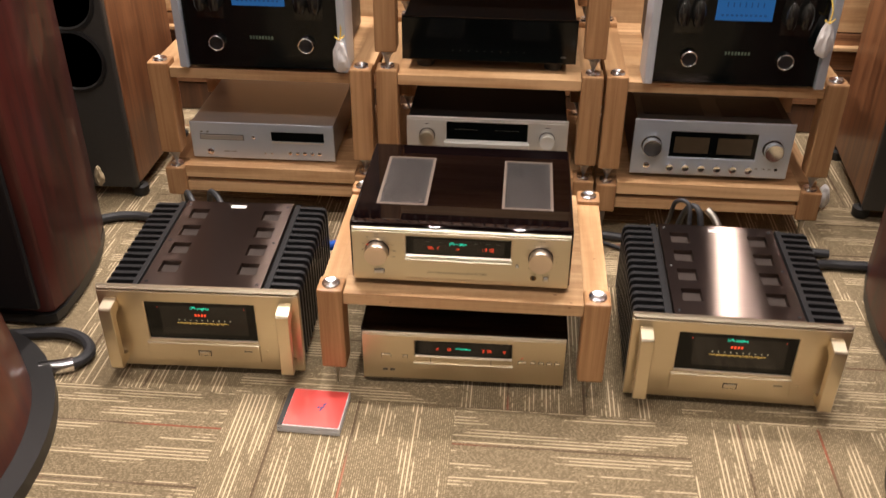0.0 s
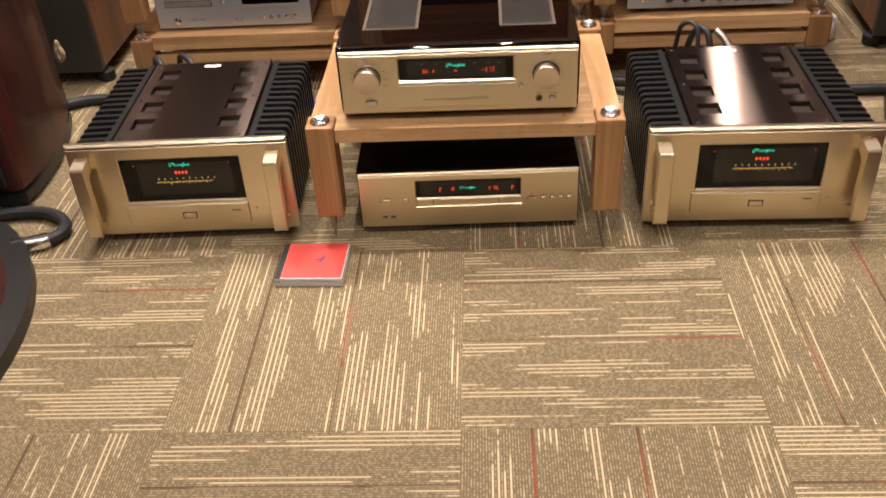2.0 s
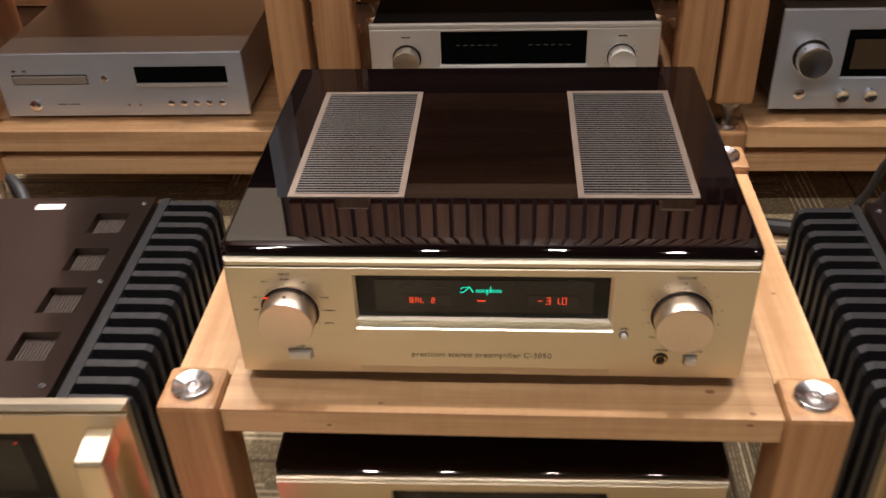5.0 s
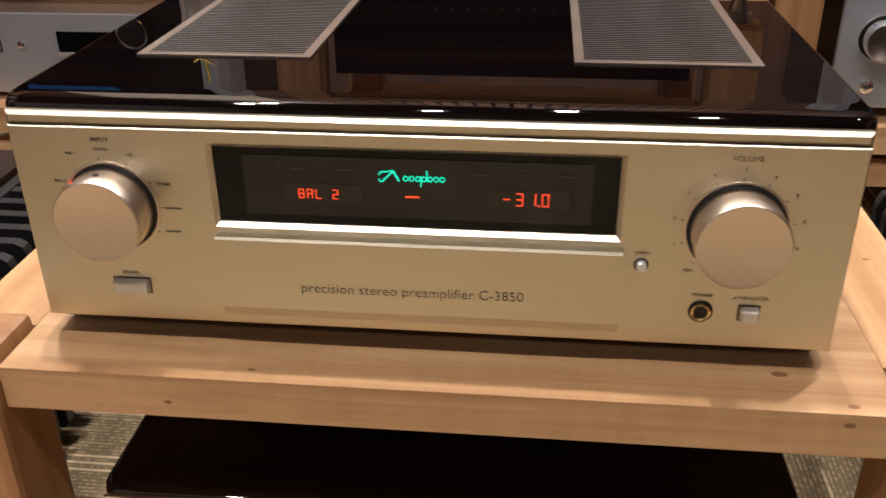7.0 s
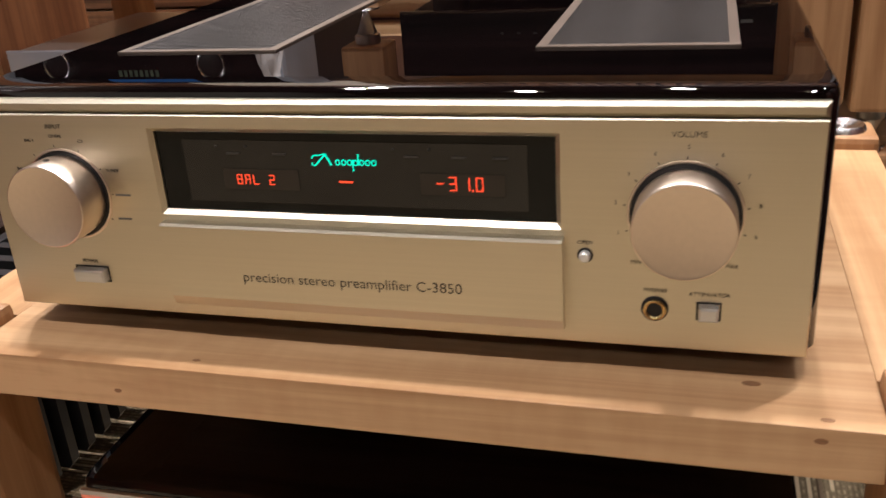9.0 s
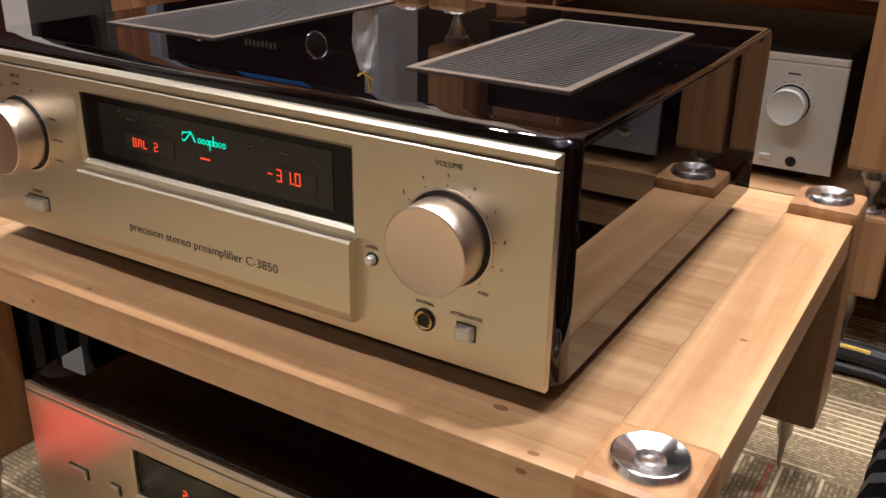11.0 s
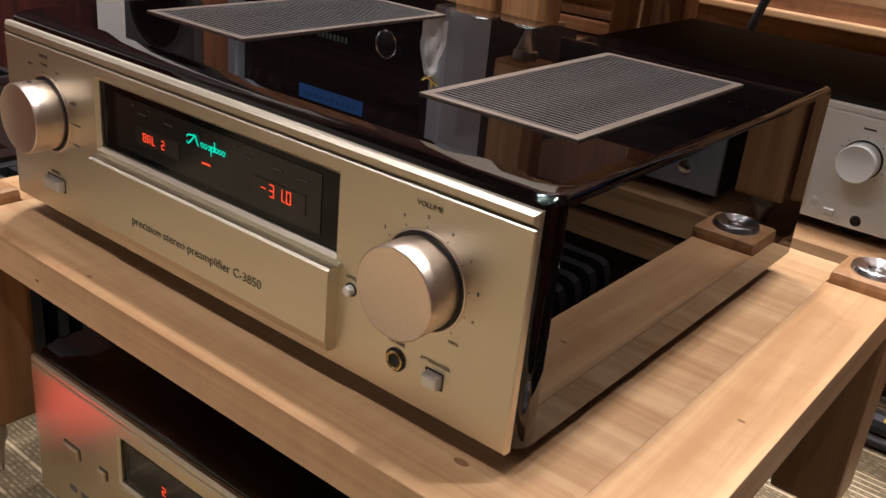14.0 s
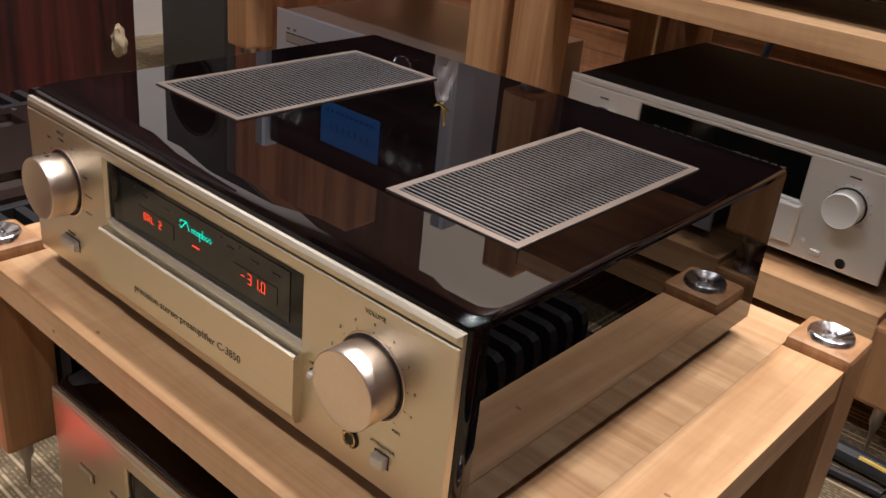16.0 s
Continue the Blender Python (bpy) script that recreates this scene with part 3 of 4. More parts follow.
def rack_module(name, m, w, d, z0, z1, shelf, label, post=0.060, spike=0.05, low_rail=None, cups=True, group="hardwood rack modules"):
    """Four posts with conical feet below and cups above, and a shelf of a panel between two side boards. shelf: (bottom, top)."""
    r = thing(name, m, label, "rack", group)
    h = post / 2
    for sx in (-1, 1):
        for sy in (0, 1):
            cx, cy = sx * (w / 2 - h), h if sy == 0 else d - h
            part("post", box(cx - h, cx + h, cy - h, cy + h, z0, z1, 0.0055), ALDER_Z_SHADED, r)
            metal_spike(r, cx, cy, z0 - spike, z0 - 0.0005)
            if cups:
                metal_cup(r, cx, cy, z1)
    s0, s1 = shelf
    inner = w / 2 - post - 0.0004
    part("shelf_panel", box(-inner, inner, 0.010, d - 0.010, s0, s1, 0.0006), ALDER, r)
    for sx in (-1, 1):
        a, b = sorted((sx * (inner + 0.0001), sx * (w / 2 - 0.003)))
        part("side_board", box(a, b, post + 0.0003, d - post - 0.0003, s0, s1, 0.0004), ALDER_Y, r)
    if low_rail:
        part("front_rail", box(-inner - 0.0003, inner + 0.0003, 0.012, 0.040, *low_rail, 0.002), ALDER, r)
        part("back_rail", box(-inner - 0.0003, inner + 0.0003, d - 0.040, d - 0.012, *low_rail, 0.002), ALDER, r)
    return r


FRONT_RACK = rack_module("equipment_rack", pose(0.0055, -0.046, 0), 0.646, 0.512, 0.069, 0.286, (0.246, 0.2755),
                         "low light alder rack holding the gold preamplifier", post=0.058, spike=0.068, group="low front racks")
KNOT = plain("dark_wood_knot", (0.25, 0.125, 0.058), 0.5, noise_scale=300, var=0.5)
for kx, ky, kz, kr, up in ((0.2025, 0.046, 0.2755, 0.0055, 1), (0.237, 0.0175, 0.2755, 0.0040, 1), (-0.11, 0.022, 0.2755, 0.003, 1), (0.234, 0.0100, 0.268, 0.0038, 0), (-0.16, 0.0100, 0.257, 0.003, 0), (0.296, 0.20, 0.2755, 0.003, 1)):
    part("knot", lathe([(kr, -0.0003), (kr * 0.9, 0.00015), (kr * 0.4, 0.0002), (0, 0.0002)], 14), KNOT, FRONT_RACK, "dark knot in the timber",
         Matrix.Translation((kx, ky, kz)) @ (Matrix() if up else Matrix.Rotation(radians(90), 4, "X")) @ Matrix.Diagonal((0.95, 0.5, 1, 1)), True)
BACK_D = 0.512
for bx, by, bw, drop in ((-0.6205, 0.699, 0.635, 0.010), (0.0225, 0.706, 0.627, 0.0), (0.6655, 0.714, 0.643, 0.011)):
    rack_module("equipment_rack", pose(bx, by, 0), bw, BACK_D, 0.083, 0.184 - drop, (0.152 - drop, 0.190 - drop), "low alder rack base on metal cone feet on the carpet", spike=0.082, low_rail=(0.105 - drop, 0.136 - drop))
    rack_module("equipment_rack", pose(bx, by, 0), bw, BACK_D, 0.235 - drop, 0.504, (0.459, 0.488), "alder rack module standing on the cups of the base below", spike=0.047)
rack_module("equipment_rack", pose(0.0225, 0.706, 0), 0.627, BACK_D, 0.554, 0.84, (0.79, 0.82), "alder rack module standing on the middle rack", spike=0.047)


# ---------------------------------------------------------------- gold preamplifier
def feet(parent, xs, ys, h, r=0.026):
    for fx in xs:
        for fy in ys:
            part("foot", lathe([(r * 0.92, 0), (r, 0.003), (r, h)], 24), RUBBER, parent, at=(fx, fy, 0), smooth=True)


def vent_grille(parent, cx, y0, y1, w, z, count=46):
    # flat black sheet on the closed lid in place of a shaded opening
    g = part("vent_grille", box(cx - w / 2 + 0.003, cx + w / 2 - 0.003, y0 + 0.003, y1 - 0.003, z + 0.0001, z + 0.0002), VENT_SHADE, parent, "slotted metal vent with a bronze rim")
    bm = bmesh.new()
    t = 0.0060
    for a in ((cx - w / 2, cx - w / 2 + t, y0, y1), (cx + w / 2 - t, cx + w / 2, y0, y1), (cx - w / 2 + t, cx + w / 2 - t, y0, y0 + t), (cx - w / 2 + t, cx + w / 2 - t, y1 - t, y1)):
        box(*a, z + 0.0001, z + 0.0012, bm=bm)
    part("rim", bm, VENT_RIM, g)
    step = (y1 - y0 - 2 * t) / count
    first = None
    for i in range(count):
        y = y0 + t + step * (i + 0.5)
        if first is None:
            first = part("slat", box(cx - w / 2 + t, cx + w / 2 - t, -step * 0.21, step * 0.21, z + 0.0007, z + 0.0011), VENT_SLAT, g, at=(0, y, 0))
        else:
            again(first, (0, y, 0), g)
    return g


def dial_ticks(parent, x, z, r, a0, a1, n, size=0.0022, material=PRINT):
    bm = bmesh.new()
    for i in range(n):
        a = radians(a0 + (a1 - a0) * i / (n - 1))
        c = Vector((x + r * math.sin(a), -0.0003, z + r * math.cos(a)))
        w = Vector((math.sin(a), 0, math.cos(a)))
        s = Vector((w.z, 0, -w.x))
        bm.faces.new([bm.verts.new(c + w * p * size / 2 + s * q * 0.0003) for p, q in ((-1, -1), (1, -1), (1, 1), (-1, 1))])
    part("dial_scale", bm, material, parent)


def lacquered_case(hw, y0, y1, z0, z1, r=0.012):
    """A case whose front corners are rounded in plan and whose top rolls off softly towards the front."""
    bm = bmesh.new()
    rows = []
    for z, front, side in ((z0, 0.001, 0.001), (z0 + 0.001, 0, 0), (z1 - 0.0060, 0, 0), (z1 - 0.0036, 0.0008, 0.0004), (z1 - 0.0020, 0.0030, 0.0010), (z1 - 0.0010, 0.0070, 0.0018), (z1 - 0.0003, 0.0130, 0.0028), (z1, 0.0220, 0.0040)):
        a, f, b = hw - side, y0 + front, y1 - side
        plan = []
        for k in range(7):
            t = math.pi / 2 * k / 6
            plan.append((-a + r - r * math.cos(t), f + r - r * math.sin(t)))
        for k in range(7):
            t = math.pi / 2 * (1 - k / 6)
            plan.append((a - r + r * math.cos(t), f + r - r * math.sin(t)))
        plan += [(a, b - 0.002), (a - 0.002, b), (-a + 0.002, b), (-a, b - 0.002)]
        rows.append([bm.verts.new((x, y, z)) for x, y in plan])
    for lo, hi in zip(rows, rows[1:]):
        for k in range(len(lo)):
            j = (k + 1) % len(lo)
            bm.faces.new((lo[k], lo[j], hi[j], hi[k]))
    bm.faces.new(rows[0]), bm.faces.new(rows[-1])
    return bm


def flat_top(ob):
    """The large plane faces stay plane; only the rolled edges are smooth."""
    for f in ob.data.polygons:
        if max(abs(c) for c in f.normal) > 0.9999:
            f.use_smooth = False
    return ob


PRE = thing("preamplifier", pose(0, 0, 0.2757), "champagne gold stereo preamplifier in a glossy dark wood case", "amplifier")


def build_preamp(p):
    flat_top(part("cabinet", lacquered_case(0.2420, 0.0055, 0.398, 0.0172, 0.1568), LACQUER, p, "high-gloss dark persimmon wood case", (-0.0035, 0, 0), True))
    part("base_plate", box(-0.225, 0.225, 0.012, 0.395, 0.0125, 0.0171, 0.001), BLACK, p)
    vent_grille(p, -0.1415, 0.094, 0.326, 0.114, 0.1568)
    vent_grille(p, 0.1385, 0.094, 0.326, 0.114, 0.1568)
    panel = part("front_panel", frame_plate(-0.2393, 0.2335, 0.0172, 0.1420, (-0.1216, 0.1066, 0.0852, 0.1318), 0.0053, 0.0, 0.0008, 0.0026), GOLD, p, "brushed champagne gold front panel")
    part("top_band", plate(-0.2393, 0.2335, 0.1424, 0.1505, 0.0053, -0.0002, 0.0023), GOLD, p)
    win = part("display_window", box(-0.1215, 0.1065, 0.0040, 0.0050, 0.0853, 0.1317), GLASS_BLACK, p, "black glass display window")
    part("display_field", box(-0.105, 0.092, 0.0035, 0.0039, 0.0905, 0.1270), GLASS_INNER, win)
    for x0, x1 in ((-0.082, -0.036), (0.034, 0.080)):
        part("display_field", box(x0, x1, 0.0031, 0.0034, 0.0985, 0.1105), plain("dim_display_patch", (0.020, 0.016, 0.013), 0.2, bumpy=0.0), win)
    bm = segments("BAL 2", -0.0735, 0.1016, 0.0058, bmesh.new(), 0.0026)
    part("lit_reading", bm, RED, win, "lit red characters")
    part("lit_reading", segments("-31.0", 0.0430, 0.1012, 0.0078, bmesh.new(), 0.0026, 0.50, 0.92, 0.075), RED, win, "lit red digits")
    part("lit_dash", box(-0.0122, -0.0042, 0.0026, 0.0030, 0.1040, 0.1049), RED, win)
    part("lit_emblem", script_mark(0.037, 0.0100, 0.0026), TEAL, win, "lit green emblem").location = (-0.0080, 0, 0.1157)
    for x in (-0.074, -0.046, 0.030, 0.056, 0.078):
        part("faint_mark", bar_row((x,), 0.1195, 0.008, 0.0010, 0.0029), PRINT_FAINT, win)
    for x in (-0.084, -0.066, 0.020, 0.040):
        part("faint_mark", bar_row((x,), 0.1235, 0.0014, 0.0010, 0.0029), PRINT_FAINT, win)
    # sub-panel flap with its ledge
    flap = part("flap", profile_bar(-0.1230, 0.1107, [(0.0, 0.0793), (-0.0060, 0.0793), (-0.0078, 0.0780), (-0.0078, 0.0335), (-0.0052, 0.0268), (0.0, 0.0262)]), GOLD, p, "gold drop-down flap")
    lettering("printed_word", "precision stereo preamplifier C-3850", -0.0088, 0.0485, 0.0087, PRINT, flap, -0.0080)
    # knobs
    knob(p, -0.1848, 0.0930, 0.0252, 0.0235, GOLD_KNOB, dial=0)
    knob(p, 0.1710, 0.0930, 0.0252, 0.0235, GOLD_KNOB, dial=-100)
    dial_ticks(p, 0.1710, 0.0930, 0.0300, -135, 135, 11, 0.0014)
    dial_ticks(p, -0.1848, 0.0930, 0.0300, -100, 120, 8, 0.0014)
    lettering("printed_word", "VOLUME", 0.1715, 0.1345, 0.0043, PRINT, p)
    for i in range(1, 10):
        a = radians(-135 + 27 * i)
        lettering("printed_number", str(i), 0.1715 + 0.0350 * math.sin(a), 0.0935 + 0.0350 * math.cos(a), 0.0030, PRINT, p)
    lettering("printed_word", "MIN", 0.1475, 0.0665, 0.0030, PRINT, p)
    lettering("printed_word", "MAX", 0.1945, 0.0665, 0.0030, PRINT, p)
    lettering("printed_word", "INPUT", -0.1855, 0.1345, 0.0038, PRINT, p)
    for body, x, z in (("BAL 1", -0.2040, 0.1260), ("CD-BAL", -0.1855, 0.1288), ("CD", -0.1690, 0.1260), ("TUNER", -0.1515, 0.1085), ("BAL 2", -0.2140, 0.1085)):
        lettering("printed_word", body, x, z, 0.0026, PRINT, p)
    part("printed_bar", bar_row((-0.1480,), 0.0935, 0.010, 0.0012), PRINT_GREY, p)
    part("printed_bar", bar_row((-0.1500,), 0.0785, 0.009, 0.0012), PRINT_GREY, p)
    part("printed_bar", bar_row((-0.2165,), 0.0935, 0.005, 0.0012), PRINT_GREY, p)
    part("lit_marker", box(-0.2085, -0.2035, -0.0012, -0.0002, 0.1072, 0.1082), RED, p)
    # buttons and jack
    for x, z, w, h, word, dz in ((-0.1812, 0.0410, 0.0215, 0.0088, "POWER", 0.0085), (0.1845, 0.0405, 0.0105, 0.0085, "ATTENUATOR", 0.0095)):
        # black rim widened to stand in for the shade beside the button
        part("button_recess", frame_plate(x - w / 2 - 0.0010, x + w / 2 + 0.0010, z - h / 2 - 0.0010, z + h / 2 + 0.0010, (x - w / 2, x + w / 2, z - h / 2, z + h / 2), 0.0, -0.0003, 0.0001, 0.0001), BLACK, p)
        part("button", plate(x - w / 2 + 0.0004, x + w / 2 - 0.0004, z - h / 2 + 0.0004, z + h / 2 - 0.0004, 0.0, -0.0058, 0.0010), SILVER_GOLD, p, "small metal push button")
        lettering("printed_word", word, x, z + dz, 0.0031, PRINT, p)
    part("button", lathe([(0.0030, 0.0), (0.0030, -0.0035), (0.0022, -0.0044), (0, -0.0046)], 16, "y"), SILVER_GOLD, p, "small round button", (0.1215, 0, 0.0690), True)
    part("button_recess", lathe([(0.0042, 0.0), (0.0042, -0.0003), (0.0031, -0.0003)], 20, "y"), BLACK, p, at=(0.1215, 0, 0.0690))
    lettering("printed_word", "OPEN", 0.1215, 0.0762, 0.0031, PRINT, p)
    jack = part("phones_jack", lathe([(0.0070, 0.0), (0.0070, -0.0008), (0.0061, -0.0012), (0.0060, -0.0004)], 28, "y"), BLACK, p, "black headphone jack with a brass ring", (0.1575, 0, 0.0405), True)
    part("brass_ring", lathe([(0.0058, -0.0004), (0.0058, -0.0020), (0.0050, -0.0024), (0.0040, -0.0018), (0.0038, -0.0004)], 28, "y"), plain("brass_jack", (0.70, 0.52, 0.24), 0.25, 1.0, var=0.05), jack, smooth=True)
    part("jack_hole", lathe([(0.0039, -0.0006), (0.0039, -0.0010), (0, -0.0010)], 20, "y"), CONE_BLACK, jack)
    lettering("printed_word", "PHONES", 0.1575, 0.0510, 0.0031, PRINT, p)
    feet(p, (-0.185, 0.185), (0.055, 0.345), 0.0126)


build_preamp(PRE)


# ---------------------------------------------------------------- gold disc player on the floor
def build_player(p):
    flat_top(part("cabinet", lacquered_case(0.2385, 0.0055, 0.392, 0.018, 0.158), LACQUER, p, "glossy black wood case", smooth=True))
    part("front_panel", frame_plate(-0.235, 0.235, 0.018, 0.1455, (-0.1125, 0.1125, 0.089, 0.1315), 0.0053, 0.0, 0.001, 0.002), GOLD_DEEP, p, "brushed champagne gold front panel")
    part("top_band", plate(-0.235, 0.235, 0.1460, 0.1525, 0.0053, -0.0002, 0.002), GOLD_DEEP, p)
    win = part("display_window", box(-0.1123, 0.1123, 0.0040, 0.0050, 0.0892, 0.1313), GLASS_BLACK, p, "black glass display window")
    part("display_field", box(-0.104, 0.104, 0.0034, 0.0038, 0.093, 0.128), GLASS_INNER, win)
    part("lit_reading", segments("2", -0.062, 0.1045, 0.0075, bmesh.new(), 0.0026), RED, win)
    part("lit_reading", segments("10", -0.040, 0.1045, 0.0075, bmesh.new(), 0.0026), RED, win)
    part("lit_reading", segments("3 55", 0.044, 0.1045, 0.0075, bmesh.new(), 0.0026, 0.5, 0.75), RED, win)
    part("lit_reading", segments("0", 0.093, 0.1045, 0.0075, bmesh.new(), 0.0026), RED, win)
    part("lit_emblem", script_mark(0.034, 0.0090, 0.0026), TEAL, win, "lit green emblem").location = (0.0, 0, 0.1105)
    tray = part("tray_front", plate(-0.1125, 0.1125, 0.0715, 0.0862, 0.0, -0.0016, 0.0006), GOLD_DEEP, p, "gold disc tray front")
    part("tray_lip", profile_bar(-0.1150, 0.1150, [(0.0, 0.0712), (-0.0045, 0.0712), (-0.0058, 0.0700), (-0.0050, 0.0680), (0.0, 0.0675)]), GOLD_DEEP, tray, "bright lower lip of the tray")
    for x in (-0.0760, 0.0650):
        part("tray_joint", box(x - 0.0005, x + 0.0005, -0.0019, -0.0015, 0.0720, 0.0858), BLACK, tray)
    for x0, x1, z0, z1 in ((-0.190, -0.169, 0.081, 0.090), (-0.140, -0.131, 0.081, 0.089), (0.128, 0.145, 0.078, 0.0845), (0.157, 0.167, 0.078, 0.0845), (0.1755, 0.1855, 0.078, 0.0845), (0.194, 0.204, 0.078, 0.0845), (0.2125, 0.2225, 0.078, 0.0845)):
        b = part("button", plate(x0, x1, z0, z1, 0.0, -0.0032, 0.0008), GOLD_DEEP, p, "small gold push button")
        part("button_recess", frame_plate(x0 - 0.0011, x1 + 0.0011, z0 - 0.0011, z1 + 0.0011, (x0 - 0.0002, x1 + 0.0002, z0 - 0.0002, z1 + 0.0002), 0.0, -0.0004, 0.0001, 0.0001), BLACK, b)
    for bx in (0.136, 0.162, 0.180, 0.199, 0.217):
        part("printed_bar", bar_row((bx,), 0.0895, 0.007, 0.0010), PRINT_GREY, p)
    part("lit_marker", box(0.134, 0.139, -0.0006, -0.0001, 0.0945, 0.0957), RED_DIM, p)
    for bx in (-0.183, -0.166):
        part("printed_bar", bar_row((bx,), 0.0440, 0.011, 0.006), PRINT_GREY, p)
    feet(p, (-0.185, 0.185), (0.05, 0.34), 0.0179)


PLAYER = thing("disc_player", pose(0.008, -0.008, 0.0003, 0, 0, 0.9), "champagne gold disc player with a glossy dark case on the carpet", "disc player")
build_player(PLAYER)


# ---------------------------------------------------------------- gold power amplifiers
def build_power_amp(p):
    W = 0.237
    part("front_panel", frame_plate(-W, W, 0.022, 0.2462, (-0.130, 0.130, 0.107, 0.2165), 0.014, 0.0, 0.0012, 0.002), GOLD_DEEP, p, "brushed champagne gold front panel")
    part("top_band", plate(-W, W, 0.2468, 0.2580, 0.014, -0.0004, 0.0052), GOLD_DEEP, p)
    win = part("meter_window", box(-0.1298, 0.1298, 0.0046, 0.0060, 0.1072, 0.2163), GLASS_BLACK, p, "black glass meter window")
    part("meter_field", box(-0.095, 0.110, 0.0040, 0.0044, 0.122, 0.205), GLASS_INNER, win)
    part("lit_emblem", script_mark(0.044, 0.012, 0.0030), TEAL, win, "lit green emblem").location = (0.0, 0, 0.1985)
    part("lit_reading", bar_row((-0.0115, -0.004, 0.0035, 0.011), 0.1795, 0.0042, 0.0060, 0.0030), RED, win, "lit red digits")
    part("meter_scale", box(-0.058, 0.066, 0.0030, 0.0034, 0.1548, 0.1561), AMBER, win, "lit amber meter scale")
    part("meter_marking", bar_row([-0.052 + 0.0135 * i for i in range(10)], 0.1640, 0.0030, 0.0030, 0.0030), CREAM_LIT, win)
    part("meter_marking", bar_row([-0.040 + 0.013 * i for i in range(8)], 0.1516, 0.0022, 0.0018, 0.0030), AMBER, win)
    part("lit_marker", bar_row((-0.100, 0.105), 0.2000, 0.002, 0.002, 0.0030), RED_DIM, win)
    flap = part("flap", rings([(-0.138, 0.134, 0.047, 0.0985, 0.0), (-0.138, 0.134, 0.047, 0.0985, -0.003), (-0.136, 0.132, 0.049, 0.096, -0.005)], True, True), GOLD_DEEP, p, "gold sub-panel flap")
    part("power_button", plate(-0.014, 0.013, 0.065, 0.076, -0.004, -0.0085, 0.0012), GOLD_DEEP, flap, "gold power button")
    part("button_recess", frame_plate(-0.0165, 0.0155, 0.0625, 0.0785, (-0.0145, 0.0135, 0.0645, 0.0765), -0.0045, -0.0056, 0.0002, 0.0002), BLACK, flap)
    part("printed_bar", bar_row((0.105,), 0.080, 0.020, 0.0030, -0.0053), PRINT_GREY, flap)
    part("button", lathe([(0.003, 0.0), (0.003, -0.003), (0, -0.004)], 14, "y"), GOLD_DEEP, p, at=(0.150, 0, 0.080), smooth=True)
    # handles: an upright bar on two arms
    for sx in (-1, 1):
        x0 = sx * 0.205
        bm = bmesh.new()
        side = [(0.0, 0.228), (-0.042, 0.222), (-0.046, 0.217), (-0.046, 0.047), (-0.042, 0.042), (0.0, 0.046), (0.0, 0.064), (-0.020, 0.067), (-0.027, 0.075), (-0.027, 0.184), (-0.020, 0.194), (0.0, 0.198)]
        lo = [bm.verts.new((x0 - 0.0148, y, z)) for y, z in side]
        hi = [bm.verts.new((x0 + 0.0148, y, z)) for y, z in side]
        bm.faces.new(lo), bm.faces.new(hi)
        for i in range(len(side)):
            j = (i + 1) % len(side)
            bm.faces.new((lo[i], lo[j], hi[j], hi[i]))
        bmesh.ops.bevel(bm, geom=list(bm.edges), offset=0.0012, segments=1, affect="EDGES")
        part("handle", bm, GOLD_DEEP, p, "solid gold carrying handle")
    # chassis, lid with square wells, heat sinks
    part("chassis", box(-0.150, 0.150, 0.0145, 0.440, 0.030, 0.2310, 0.001), BLACK, p)
    part("back_panel", box(-0.2, 0.2, 0.4405, 0.446, 0.035, 0.232, 0.002), BLACK, p)
    xs, ys = (-0.143, -0.119, -0.073, 0.073, 0.119, 0.143), [0.016]
    for i in range(4):
        ys += [0.086 + i * 0.087, 0.137 + i * 0.087]
    ys.append(0.440)
    bm = bmesh.new()
    grid = [[bm.verts.new((x, y, 0.2465)) for x in xs] for y in ys]
    for j in range(len(ys) - 1):
        for i in range(len(xs) - 1):
            if i in (1, 3) and j % 2 == 1:
                continue
            bm.faces.new((grid[j][i], grid[j][i + 1], grid[j + 1][i + 1], grid[j + 1][i]))
    ext = bmesh.ops.extrude_face_region(bm, geom=list(bm.faces))
    for v in [g for g in ext["geom"] if isinstance(g, bmesh.types.BMVert)]:
        v.co.z -= 0.0150
    lid = part("lid", bm, LID_METAL, p, "brown hairline aluminium lid with eight square wells")
    for sx in (-1, 1):
        for i in range(4):
            bm = box(sx * 0.096 - 0.0229, sx * 0.096 + 0.0229, 0.0861 + i * 0.087, 0.1369 + i * 0.087, 0.2312, 0.2325)
            for k in range(11):
                x = sx * 0.096 - 0.0205 + k * 0.0041
                box(x - 0.0012, x + 0.0012, 0.0861 + i * 0.087, 0.1369 + i * 0.087, 0.2326, 0.2352, bm=bm)
            part("well_grate", bm, WELL_METAL, lid, "dark slotted grate in the well")
    scr = None
    for sx in (-1, 1):
        for y in (0.045, 0.235, 0.42):
            if scr is None:
                scr = part("screw", lathe([(0.0042, 0.2465), (0.0042, 0.2475), (0.003, 0.2480), (0.0018, 0.2472), (0, 0.2472)], 14), BLACK, lid, at=(sx * 0.131, y, 0), smooth=True)
            else:
                again(scr, (sx * 0.131, y, 0), lid)
    part("rating_label", box(-0.020, 0.020, 0.408, 0.422, 0.2468, 0.2471), PAPER, lid, "white paper label")
